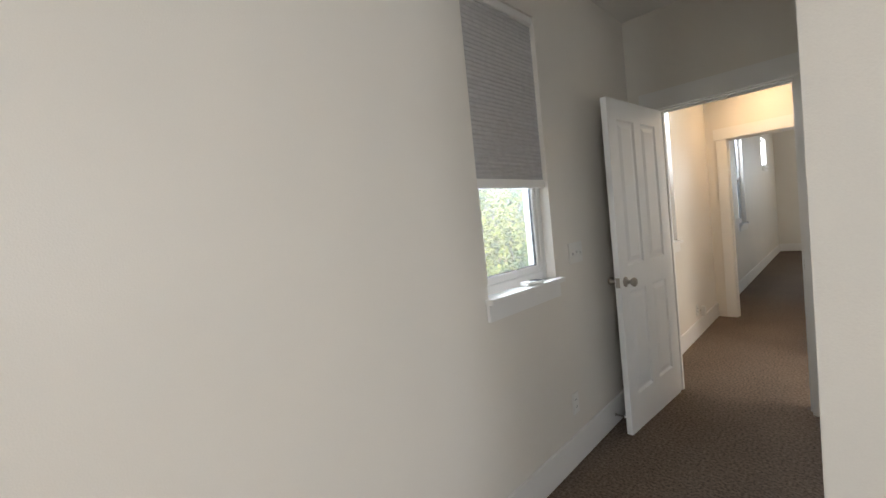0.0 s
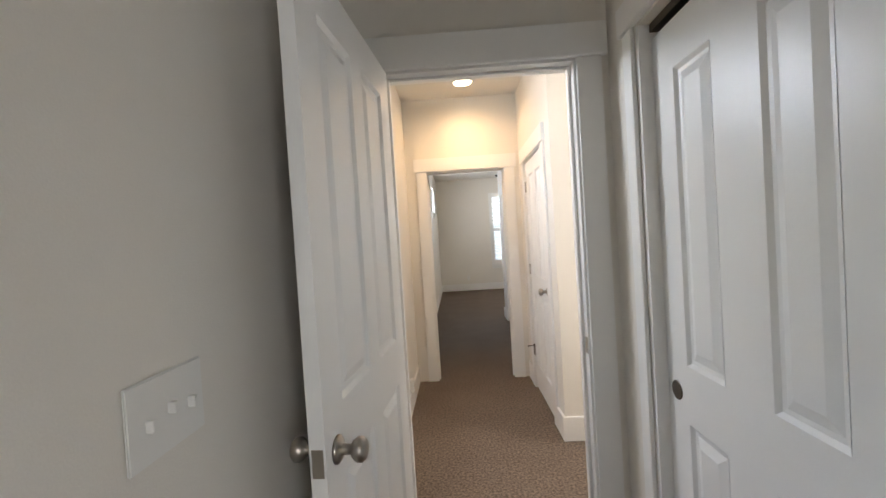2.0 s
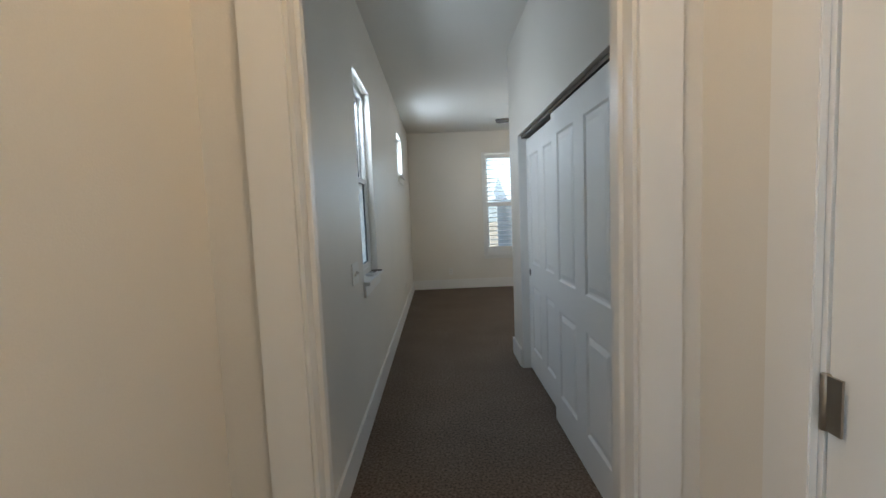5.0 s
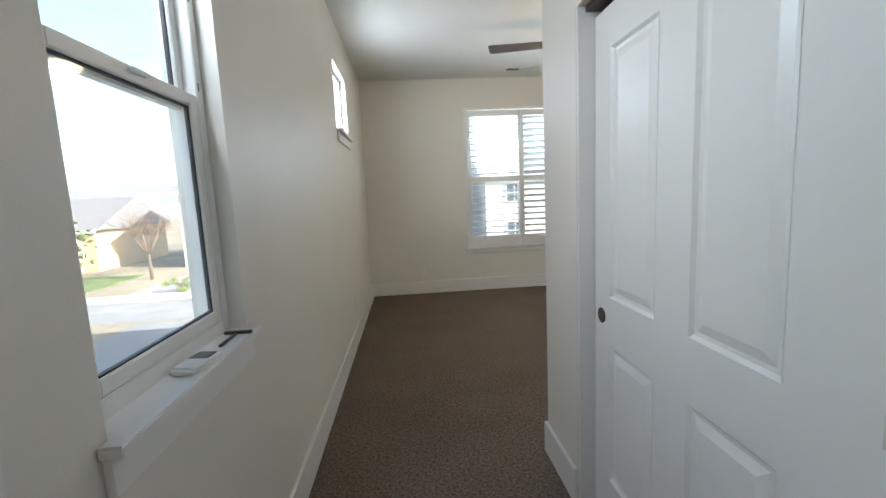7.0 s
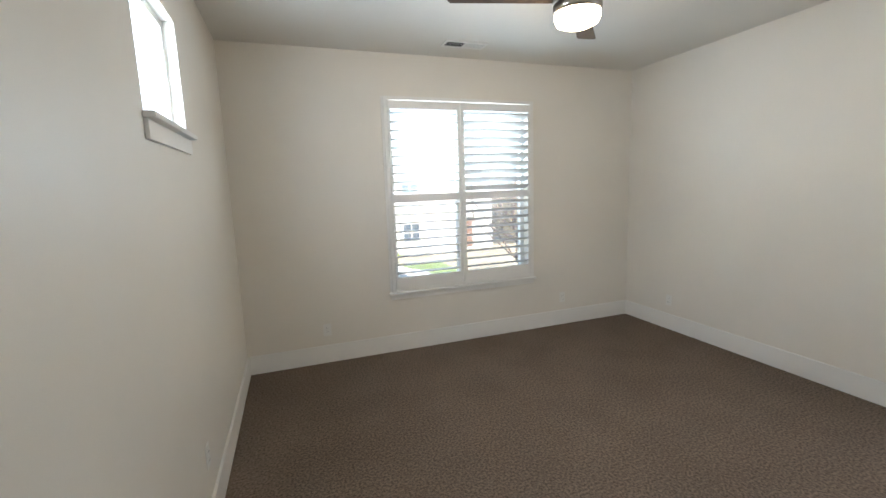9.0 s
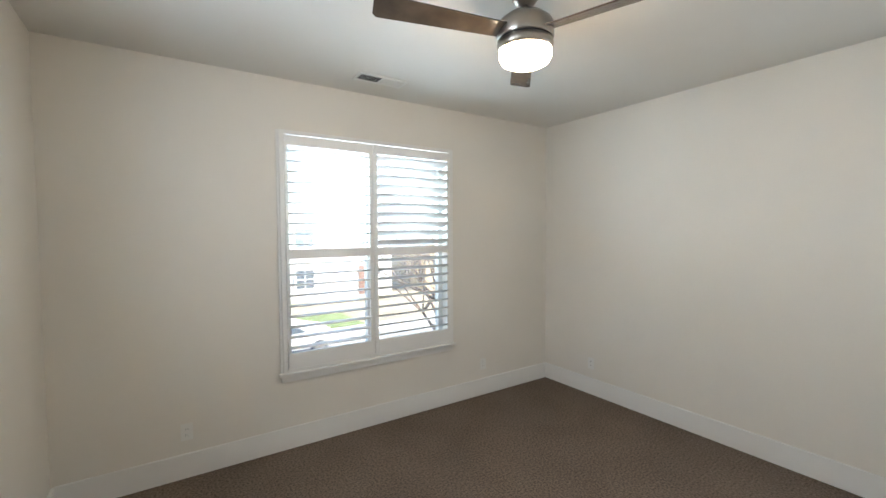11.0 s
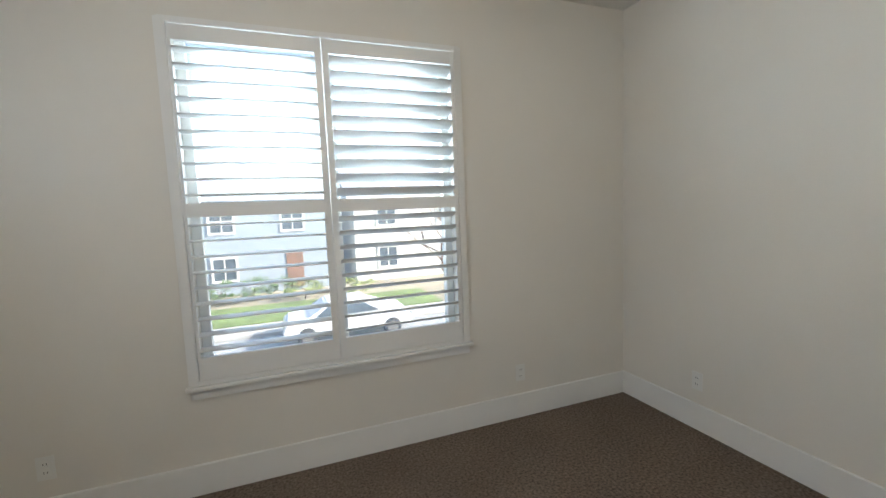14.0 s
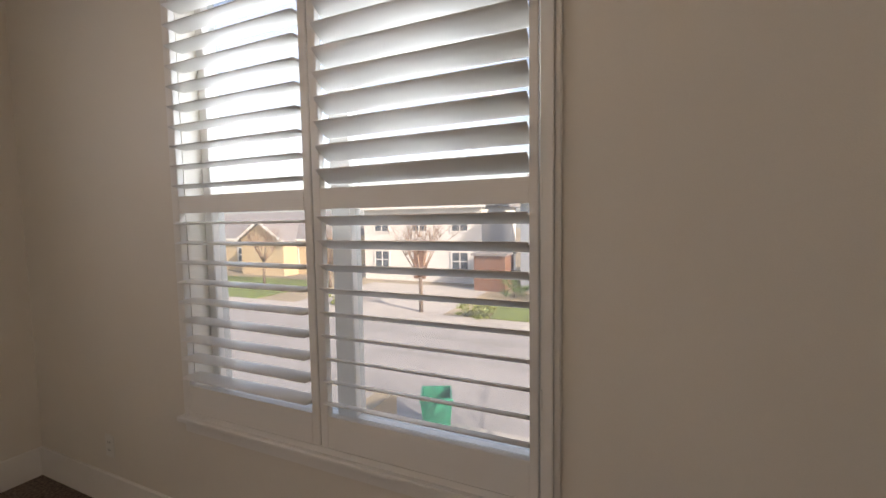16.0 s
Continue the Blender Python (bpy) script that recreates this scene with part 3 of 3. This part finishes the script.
for a in (48, 168, 288):
    bm = bmesh.new()
    outline = [(0.12, -0.050), (0.735, -0.068), (0.755, -0.05), (0.768, 0.055), (0.755, 0.066), (0.12, 0.050)]
    m = pose(0, 0, 2.695, 0, 0, a) @ pose(0, 0, 0, 13)
    lo = [bm.verts.new(m @ Vector((x, y, -0.004))) for x, y in outline]
    hi = [bm.verts.new(m @ Vector((x, y, 0.004))) for x, y in outline]
    bm.faces.new(lo[::-1]); bm.faces.new(hi)
    for i in range(6):
        bm.faces.new((lo[i], lo[(i + 1) % 6], hi[(i + 1) % 6], hi[i]))
    bl = part("blade", bm, BLADE, g, "dark wood fan blade")
lamp("fan_lamp", "POINT", pose(FAN[0], FAN[1], 2.50), 1.9, (1.0, 0.76, 0.48), "warm lamp of the ceiling fan globe", size=0.10)

# ceiling vent
g = thing("ceiling_vent", "white metal ceiling register with two louver banks", "vent", pose(1.85, 12.22, H2 - 0.001))
bm = bmesh.new()
for a, b, c, d in ((0, 0.40, 0, 0.022), (0, 0.40, 0.138, 0.16), (0, 0.022, 0.022, 0.138), (0.378, 0.40, 0.022, 0.138), (0.195, 0.205, 0.022, 0.138)):
    add_box(bm, a, b, c, d, -0.010, 0)
part("frame", bm, PLASTIC, g)
part("backing", box(0.022, 0.378, 0.022, 0.138, -0.0025, -0.0005), SLOT, g)
slat = to_mesh("slat", box(-0.005, 0.005, 0.023, 0.137, -0.0006, 0.0006), PLASTIC)
for k, tilt in ((0, -40), (1, 50)):
    for i in range(12):
        part("slat", slat, PLASTIC, g, m=pose(0.031 + 0.183 * k + i * 0.0142, 0, -0.007, 0, tilt, 0))

# hall ceiling: recessed light and attic hatch
g = thing("recessed_light", "lit recessed ceiling light with a white trim ring", "ceiling light", pose(0.59, 5.37, H1))
bm = bmesh.new()
add_turned(bm, ((0.095, -0.001), (0.094, -0.006), (0.078, -0.009), (0.076, -0.004)), 32)
part("trim_ring", bm, TRIM, g)
part("lens", turned(((0.075, -0.0095), (0.070, -0.012), (0.02, -0.014)), 32), CAN, g, "glowing warm lens")
lamp("hall_lamp", "SPOT", look((0.59, 5.37, H1 - 0.03), (0.59, 5.36, 0)), 6.4, (1.0, 0.66, 0.34), "warm recessed lamp in the hall ceiling", size=0.09, angle=radians(165))
g = thing("attic_hatch", "cream attic hatch panel with a flat trim frame", "hatch")
for a, b, c, d in ((0.19, 1.02, 4.46, 4.51), (0.19, 1.02, 5.10, 5.15), (0.19, 0.24, 4.51, 5.10), (0.97, 1.02, 4.51, 5.10)):
    part("trim", box(a, b, c, d, H1 - 0.018, H1 - 0.001, 0.003), CEIL, g)
part("panel", box(0.241, 0.969, 4.511, 5.099, H1 - 0.006, H1 - 0.001), CEIL, g)


# ---- outlets and switches ----
def plate(name, m, w, h, label, rows=0, switches=0):
    """A wall plate; x along the wall, y off the wall, z up."""
    g = thing(name, label, "outlet" if rows else "switch", m, group="wall plates")
    part("cover_plate", box(-w / 2, w / 2, 0.0005, 0.006, -h / 2, h / 2, 0.002), PLASTIC, g)
    for k in range(rows):
        z = 0.021 if k == 0 else -0.021
        s = part("socket", box(-0.017, 0.017, 0.006, 0.0085, z - 0.014, z + 0.014, 0.002), PLASTIC, g)
        for x in (-0.007, 0.007):
            part("slot", box(x - 0.0013, x + 0.0013, 0.0083, 0.009, z - 0.004, z + 0.006), SLOT, s)
    for k in range(switches):
        x = (k - (switches - 1) / 2) * 0.046
        part("toggle", box(x - 0.005, x + 0.005, 0.006, 0.018, -0.004 if k % 2 else -0.013, 0.013 if k % 2 else 0.004, 0.001), PLASTIC, g)
    return g


WEST, NORTH, EAST = -90, 180, 90
plate("switch_plate", pose(0.001, 2.285, 1.16, 0, 0, WEST), 0.165, 0.118, "white three-gang toggle switch plate by the bedroom door", switches=3)
plate("switch_plate", pose(0.001, 7.33, 1.06, 0, 0, WEST), 0.185, 0.13, "white three-gang toggle switch plate beside the window", switches=3)
for nm, m in (("by the bedroom window", pose(0.001, 2.13, 0.33, 0, 0, WEST)), ("low on the hall wall", pose(0.001, 4.86, 0.27, 0, 0, WEST)), ("low on the front room wall", pose(0.001, 10.82, 0.38, 0, 0, WEST)),
              ("under the shuttered window wall", pose(0.715, YN - 0.001, 0.325, 0, 0, NORTH)), ("beside the shuttered window", pose(3.37, YN - 0.001, 0.325, 0, 0, NORTH)), ("on the bare side wall", pose(XE - 0.001, 12.05, 0.325, 0, 0, EAST))):
    plate("outlet", m, 0.074, 0.118, "white duplex outlet " + nm, rows=2)
g = thing("plug_in_device", "small white plug-in box at the hall outlet", "plug", pose(0.009, 5.0, 0.235))
part("body", box(0.001, 0.038, -0.03, 0.03, -0.05, 0.05, 0.006), PLASTIC, g)
part("prong", box(-0.008, 0.002, -0.008, 0.008, -0.006, 0.006), NICKEL, g)
g = thing("door_stop", "small spring door stop on the baseboard", "door stop", pose(0.017, 2.62, 0.07, 0, 90, 0))
part("spring", turned(((0.009, 0.0), (0.009, 0.004), (0.005, 0.006), (0.005, 0.055)), 12), NICKEL, g)
part("tip", turned(((0.008, 0.0555), (0.008, 0.068), (0.005, 0.071)), 12), PLASTIC, g)


# remote controls on the sills
def remote(m):
    g = thing("remote_control", "small white remote with a dark screen on the sill", "remote", m)
    part("body", box(-0.033, 0.033, -0.06, 0.06, 0, 0.020, 0.007), PLASTIC, g)
    part("screen", box(-0.025, 0.025, 0.005, 0.050, 0.0195, 0.0212), SCREEN, g, "dark display")
    part("button", box(-0.012, 0.012, -0.035, -0.015, 0.0195, 0.0215, 0.001), PLASTIC, g)


remote(pose(0.003, 1.80, W1[2] + 0.0235, 0, 0, -12))
remote(pose(0.002, 7.93, W3[2] + 0.0235, 0, 0, -8))
g = thing("window_crank", "dark bronze window lock pieces lying on the sill", "latch", pose(0.0, 8.13, W3[2] + 0.0235))
part("bar", box(-0.040, 0.044, 0.052, 0.066, 0, 0.009, 0.002), BRONZE, g)
part("arm", box(-0.008, 0.002, -0.06, 0.05, 0, 0.006, 0.001), BRONZE, g)

# low guard wall at the stairs
g = thing("half_wall", "low cream stair wall with a white cap board", "half wall", kind="structure")
part("body", box(1.83, 3.19, 4.32, 4.44, 0, 0.66), WALL, g)
part("cap", box(1.76, 3.19, 4.295, 4.442, 0.661, 0.686, 0.004), TRIM, g)


# ---- outdoors ----
GZ = -3.0
struct("ground", box(-400, 400, -300, 500, GZ - 0.5, GZ), GROUND, "dry pale ground reaching the horizon", "ground")
struct("road", box(-150, 150, 19.5, 27.0, GZ, GZ + 0.01), ASPHALT, "pale concrete street in front of the house", "road")
WZ = -1.3
struct("yard_bank", box(-15.0, -0.3, -40, 17.2, GZ - 0.2, WZ), GROUND, "raised pale yard on the bank beside the house", "ground")
struct("alley", box(-5.9, -0.6, -40, 17.0, WZ, WZ + 0.008), ASPHALT, "pale side path beside the house", "road")
struct("driveway", box(-3.0, 3.5, 13.5, 19.49, GZ, GZ + 0.012), CONCRETE, "pale concrete driveway slab", "driveway")
struct("driveway", box(-14.0, -5.0, 28.8, 37.0, GZ, GZ + 0.012), CONCRETE, "pale concrete driveway slab", "driveway")
for y0, y1 in ((27.0, 27.2), (19.3, 19.5)):
    struct("kerb", box(-150, 150, y0, y1, GZ, GZ + 0.13, 0.02), CONCRETE, "pale concrete kerb along the street", "kerb")
struct("pavement", box(-150, 150, 27.21, 28.7, GZ, GZ + 0.12), CONCRETE, "concrete pavement across the street", "pavement")
for x0, x1, y0, y1 in ((-3.5, 9, 29.2, 33.0), (-34, -17, 29.0, 36.0), (-34, -14, 19.6 - 5.5, 19.2)):
    struct("lawn", box(x0, x1, y0, y1, GZ, GZ + 0.05), GRASS, "short green lawn patch", "lawn")


def leaves(rng, centre, radii, n, size, lean=0.35):
    """Small leaf quads filling clumps inside an uneven ellipsoid."""
    verts, faces = [], []
    clumps = []
    for _ in range(max(12, n // 60)):
        d = Vector((rng.gauss(0, 1), rng.gauss(0, 1), rng.gauss(0, 1))).normalized() * rng.uniform(0.55, 1.0)
        clumps.append((d, rng.uniform(0.12, 0.30)))
    for _ in range(n):
        d, r = rng.choice(clumps)
        p = d + Vector((rng.gauss(0, 1), rng.gauss(0, 1), rng.gauss(0, 1))) * r * 0.55
        p = Vector((p.x * radii[0], p.y * radii[1], p.z * radii[2])) + Vector(centre)
        a = Vector((rng.uniform(-1, 1), rng.uniform(-1, 1), rng.uniform(-0.6, 0.6))).normalized() * size * rng.uniform(0.6, 1.3)
        b = a.cross(Vector((rng.uniform(-1, 1), rng.uniform(-1, 1), rng.uniform(0.2, 1)))).normalized() * size * rng.uniform(0.3, 0.6)
        k = len(verts)
        verts += [p - a, p + b, p + a, p - b]
        faces.append((k, k + 1, k + 2, k + 3))
    return verts, faces


def add_limb(bm, a, b, r0, r1, segs=7):
    a, b = Vector(a), Vector(b)
    q = (b - a).to_track_quat("Z", "Y").to_matrix().to_4x4()
    add_turned(bm, ((r0, 0), (r1, (b - a).length)), segs, Matrix.Translation(a) @ q)


def tree(x, y, top, width, seed, label, leaf, n=3500, size=0.11, trunk=0.12, low=0.5, foot=GZ):
    """A trunk with limbs and a crown of small leaves; low: height of the crown's foot."""
    rng = random.Random(seed)
    g = thing("tree" if top > 2.0 else "shrub", label, "tree" if top > 2.0 else "shrub", pose(x, y, foot))
    bm = bmesh.new()
    h = top * 0.55
    add_limb(bm, (0, 0, -0.05), (0.1, 0, h), trunk, trunk * 0.5, 9)
    for i in range(6):
        a = i * 1.05 + rng.uniform(-0.3, 0.3)
        z = h * rng.uniform(0.45, 0.95)
        add_limb(bm, (0.06, 0, z), (math.cos(a) * width * 0.6, math.sin(a) * width * 0.6, z + top * rng.uniform(0.15, 0.3)), trunk * 0.4, trunk * 0.12)
    part("trunk", bm, BARK, g)
    mid = (top + low) / 2
    v, f = leaves(rng, (0, 0, mid), (width, width, (top - low) / 2), n, size)
    me = bpy.data.meshes.new("crown")
    me.from_pydata(v, [], f)
    me.materials.append(leaf)
    part("crown", me, leaf, g)
    return g


for i, (x, y, top, w) in enumerate(((-7.4, 9.3, 4.3, 1.3), (-7.5, 10.9, 5.6, 1.5), (-7.6, 12.6, 5.5, 1.5), (-7.5, 14.2, 4.5, 1.35), (-7.4, 15.6, 3.4, 1.1))):
    tree(x, y, top, w, 10 + i, "leafy green tree beside the side path", LEAF2 if i < 2 else LEAF, 6500, 0.075, 0.10, 0.2, WZ)
for i, (x, y, w) in enumerate(((-6.5, 9.0, 0.6), (-6.5, 10.6, 0.65), (-6.5, 12.2, 0.65), (-6.5, 13.8, 0.6), (-6.6, 15.2, 0.55))):
    tree(x, y, 1.2, w, 30 + i, "low dark green shrub at the path edge", LEAF, 1500, 0.05, 0.03, 0.03, WZ)
for i, (x, y, top, w) in enumerate(((-2.6, 28.9, 0.75, 0.75), (-3.7, 29.1, 0.8, 0.8), (-11.5, 29.6, 0.9, 0.9), (5.2, 33.4, 1.1, 1.3), (2.8, 33.6, 1.1, 1.2))):
    tree(x, y, top, w, 50 + i, "rounded yellow-green shrub in a front yard", LEAF2, 900, 0.06, 0.04, 0.03)
for i, x in enumerate((-3.0, -1.4, 0.2, 1.8)):
    tree(x, 34.6, 1.3, 0.95, 60 + i, "clipped dark green hedge shrub by the house", LEAF, 1200, 0.06, 0.04, 0.03)


def bare_tree(x, y, top, seed):
    rng = random.Random(seed)
    g = thing("bare_tree", "leafless brown tree with fine twigs", "tree", pose(x, y, GZ))
    bm = bmesh.new()
    add_limb(bm, (0, 0, -0.05), (0, 0, top * 0.4), 0.11, 0.08, 8)
    part("trunk", bm, BARK, g)
    bm = bmesh.new()
    for i in range(9):
        a = i * 0.7 + rng.uniform(-0.2, 0.2)
        p = Vector((math.cos(a) * top * 0.16, math.sin(a) * top * 0.16, top * rng.uniform(0.55, 0.7)))
        add_limb(bm, (0, 0, top * 0.36), p, 0.045, 0.025, 5)
        for _ in range(6):
            q = p + Vector((rng.gauss(0, 0.14), rng.gauss(0, 0.14), rng.uniform(0.08, 0.3))) * top
            add_limb(bm, p, q, 0.022, 0.008, 4)
            for _ in range(3):
                add_limb(bm, q.lerp(p, 0.3), q + Vector((rng.gauss(0, 0.07), rng.gauss(0, 0.07), rng.uniform(0, 0.12))) * top, 0.01, 0.004, 3)
    part("branches", bm, TWIG, g)


bare_tree(-6.2, 29.4, 4.6, 1)
bare_tree(-15.5, 34.0, 4.2, 2)
bare_tree(-21.0, 33.5, 4.4, 3)
bare_tree(5.6, 16.1, 5.4, 4)


def house(x, y, w, d, h, siding, label, seed, roof=2.0, doors=True, storeys=2, gable=None):
    """A house facing south: walls, gabled roof with overhang, framed windows and a front door."""
    g = thing("house", label, "house", pose(x, y, GZ))
    part("wall", box(-w / 2, w / 2, 0, d, 0, h), siding, g)
    bm = bmesh.new()
    e = 0.45
    vs = [bm.verts.new(c) for c in ((-w / 2 - e, -e, h), (w / 2 + e, -e, h), (w / 2 + e, d + e, h), (-w / 2 - e, d + e, h), (-w / 2 - e, d / 2, h + roof), (w / 2 + e, d / 2, h + roof))]
    for f in ((0, 1, 5, 4), (2, 3, 4, 5), (1, 2, 5), (3, 0, 4), (3, 2, 1, 0)):
        bm.faces.new([vs[i] for i in f])
    rf = part("roof", bm, ROOF, g)
    part("fascia", box(-w / 2 - e, w / 2 + e, -e - 0.03, -e, h - 0.16, h + 0.03), SIDING_WHITE, rf)
    if gable is not None:
        a, b, f = gable - 2.4, gable + 2.4, -1.6
        bay = part("front_bay", box(a, b, f, -0.01, 0, h), siding, g)
        bm = bmesh.new()
        tri = [[bm.verts.new(c) for c in ((a, y0, h), (b, y0, h), (gable, y0, h + 1.5))] for y0 in (f, d / 2)]
        bm.faces.new(tri[0]); bm.faces.new(tri[1][::-1])
        for i in range(3):
            bm.faces.new((tri[0][i], tri[0][(i + 1) % 3], tri[1][(i + 1) % 3], tri[1][i]))
        part("gable_wall", bm, siding, bay)
        for s in (-1, 1):
            bm = bmesh.new()
            y0, y1, up = f - 0.35, d / 2, 0.02
            lo = [bm.verts.new(c) for c in ((gable, y0, h + 1.5 + up), (gable + s * 2.8, y0, h - 0.25 + up), (gable + s * 2.8, y1, h - 0.25 + up), (gable, y1, h + 1.5 + up))]
            hi = [bm.verts.new((v.co.x, v.co.y, v.co.z + 0.16)) for v in lo]
            bm.faces.new(lo); bm.faces.new(hi[::-1])
            for i in range(4):
                bm.faces.new((lo[i], lo[(i + 1) % 4], hi[(i + 1) % 4], hi[i]))
            part("gable_roof", bm, ROOF, bay)
            bm = bmesh.new()
            q = [bm.verts.new((gable + s * u, f - 0.37 + v, h + 1.5 - 0.625 * u + z)) for v in (0, -0.05) for u, z in ((0, 0.18), (2.8, 0.18), (2.8, -0.08), (0, -0.08))]
            for fc in ((0, 1, 2, 3), (7, 6, 5, 4), (0, 4, 5, 1), (1, 5, 6, 2), (2, 6, 7, 3), (3, 7, 4, 0)):
                bm.faces.new([q[i] for i in fc])
            part("barge_board", bm, SIDING_WHITE, bay)
    n = max(2, int(w // 3))
    for s in range(storeys):
        for i in range(n):
            wx = (i + 0.5) / n * w - w / 2
            if s == 0 and i == n // 2 and doors:
                part("front_door", box(wx - 0.48, wx + 0.48, -0.05, 0.02, 0.2, 2.25, 0.01), BROWN, g)
                continue
            z = 0.9 + 2.75 * s
            wn = part("window", box(wx - 0.6, wx + 0.6, -0.03, 0.02, z, z + 1.25), WINGLASS, g)
            bm = bmesh.new()
            for a, b, c, q in ((-0.7, -0.58, z - 0.1, z + 1.35), (0.58, 0.7, z - 0.1, z + 1.35), (-0.58, 0.58, z - 0.1, z + 0.02), (-0.58, 0.58, z + 1.23, z + 1.35), (-0.03, 0.03, z, z + 1.25), (-0.58, 0.58, z + 0.6, z + 0.66)):
                add_box(bm, wx + a, wx + b, -0.07, -0.031, c, q)
            part("frame", bm, SIDING_WHITE, wn)
    return g


house(0.6, 37.0, 7.6, 8, 5.6, SIDING_GREY, "grey two-storey house with white window frames", 1)
house(-11.0, 38.5, 9.5, 9, 5.4, SIDING_WHITE, "white two-storey house with a brown front door", 2)
house(10.5, 37.5, 8.5, 8, 5.5, SIDING_WHITE, "white two-storey house across the street", 3)
house(-28.0, 39.0, 12, 9, 3.0, SIDING_TAN, "tan single-storey house with a front gable", 4, 2.4, storeys=1, gable=2.6)
house(-44.0, 41.0, 13, 9, 3.0, SIDING_TAN, "tan single-storey house with a gabled roof", 5, 2.4, storeys=1)
house(-60.0, 52.0, 14, 9, 3.2, SIDING_WHITE, "white single-storey house with a gabled roof", 6, 2.4, storeys=1)
house(22.5, 38.0, 9, 8, 5.5, SIDING_TAN, "tan two-storey house across the street", 7)
# house next door, its gable side to the lane
g = house(0, 0, 9.6, 7, 5.9, SIDING_WHITE, "white two-storey house next door with a dark eave", 8)
g.matrix_world = pose(-9.6, 5.2, WZ - 1.2, 0, 0, 90)
# unseen house, added to keep direct sun out of the east windows
house(12.2, -3.5, 9.0, 17.0, 6.2, SIDING_TAN, "tan two-storey house added out of view to block the sun", 9)
# brown porch piece between the houses across
g = thing("garden_shed", "brown wooden shed beside the grey house", "shed", pose(-4.9, 36.0, GZ))
part("wall", box(-1.0, 1.0, 0, 2, 0, 2.2), BROWN, g)
part("roof", box(-1.15, 1.15, -0.15, 2.15, 2.2, 2.34), ROOF, g)


def car(m):
    g = thing("car", "white parked sedan at the far kerb", "car", m)
    bm = bmesh.new()
    side = ((-2.2, 0.35), (-2.25, 0.62), (-2.1, 0.86), (-1.35, 0.95), (-0.75, 1.38), (0.55, 1.42), (1.35, 1.02), (2.1, 0.92), (2.25, 0.65), (2.2, 0.35))
    ends = [[bm.verts.new((x, yy * (0.80 if z > 1.2 else 0.92), z)) for x, z in side] for yy in (-1, 1)]
    for i in range(len(side)):
        j = (i + 1) % len(side)
        bm.faces.new((ends[0][i], ends[0][j], ends[1][j], ends[1][i]))
    bm.faces.new(ends[0][::-1]); bm.faces.new(ends[1])
    bmesh.ops.bevel(bm, geom=list(bm.edges), offset=0.06, segments=2, affect="EDGES")
    part("body", bm, CARPAINT, g)
    for s in (-1, 1):
        bm = bmesh.new()
        q = [bm.verts.new((x, s * y, z)) for x, y, z in ((-1.15, 0.93, 0.98), (-0.72, 0.835, 1.30), (0.48, 0.835, 1.33), (1.05, 0.93, 1.0))]
        bm.faces.new(q)
        q2 = [bm.verts.new((v.co.x, v.co.y - s * 0.03, v.co.z)) for v in q]
        bm.faces.new(q2[::-1])
        for i in range(4):
            bm.faces.new((q[i], q[(i + 1) % 4], q2[(i + 1) % 4], q2[i]))
        part("side_window", bm, WINGLASS, g)
        for x in (-1.45, 1.5):
            wh = part("wheel", turned(((0.24, -0.1), (0.32, -0.08), (0.33, 0.0), (0.32, 0.08), (0.24, 0.1)), 24, pose(x, s * 0.86, 0.33, 90)), RUBBER, g, "black tyre")
            part("rim", turned(((0.20, -0.105), (0.21, 0.0), (0.20, 0.105)), 16, pose(x, s * 0.86, 0.33, 90)), NICKEL, wh)
    for s in (-1, 1):
        part("headlight", box(2.18, 2.27, s * 0.65 - 0.18, s * 0.65 + 0.18, 0.62, 0.76, 0.02), WINGLASS, g)


car(pose(3.9, 25.8, GZ + 0.01))
g = thing("waste_bin", "green plastic waste bin on the driveway", "bin", pose(-0.45, 19.0, GZ + 0.012, 0, 0, 25))
bm = bmesh.new()
lo = [bm.verts.new(c) for c in ((-0.24, -0.26, 0), (0.24, -0.26, 0), (0.24, 0.26, 0), (-0.24, 0.26, 0))]
hi = [bm.verts.new(c) for c in ((-0.31, -0.34, 0.95), (0.31, -0.34, 0.95), (0.31, 0.34, 0.95), (-0.31, 0.34, 0.95))]
inn = [bm.verts.new((v.co.x * 0.9, v.co.y * 0.9, 0.95)) for v in hi]
dp = [bm.verts.new((v.co.x * 0.9, v.co.y * 0.9, 0.06)) for v in lo]
bm.faces.new(lo[::-1]); bm.faces.new(dp)
for a, b in ((lo, hi), (hi, inn), (inn, dp)):
    for i in range(4):
        bm.faces.new((a[i], a[(i + 1) % 4], b[(i + 1) % 4], b[i]))
part("body", bm, BINGREEN, g)
part("rim", box(-0.33, 0.33, -0.38, -0.33, 0.88, 0.97, 0.01), BINGREEN, g)

# far hills beyond the houses, haze put into their colour
bm = bmesh.new()
prev = None
for i in range(61):
    a = radians(20 + i * 3)
    h = 9 + 7 * noise.noise(Vector((i * 0.21, 3.3, 0))) + 2.5 * noise.noise(Vector((i * 0.9, 1.3, 0)))
    c, s = math.cos(a), math.sin(a)
    cur = [bm.verts.new(p) for p in ((190 * c, 12 + 190 * s, GZ - 1), (230 * c, 12 + 230 * s, h), (300 * c, 12 + 300 * s, h * 0.6))]
    if prev:
        for k in (0, 1):
            bm.faces.new((prev[k], cur[k], cur[k + 1], prev[k + 1])).smooth = True
    prev = cur
struct("backdrop", bm, HILL, "hills in the distance, haze put into their green-grey", "hills")
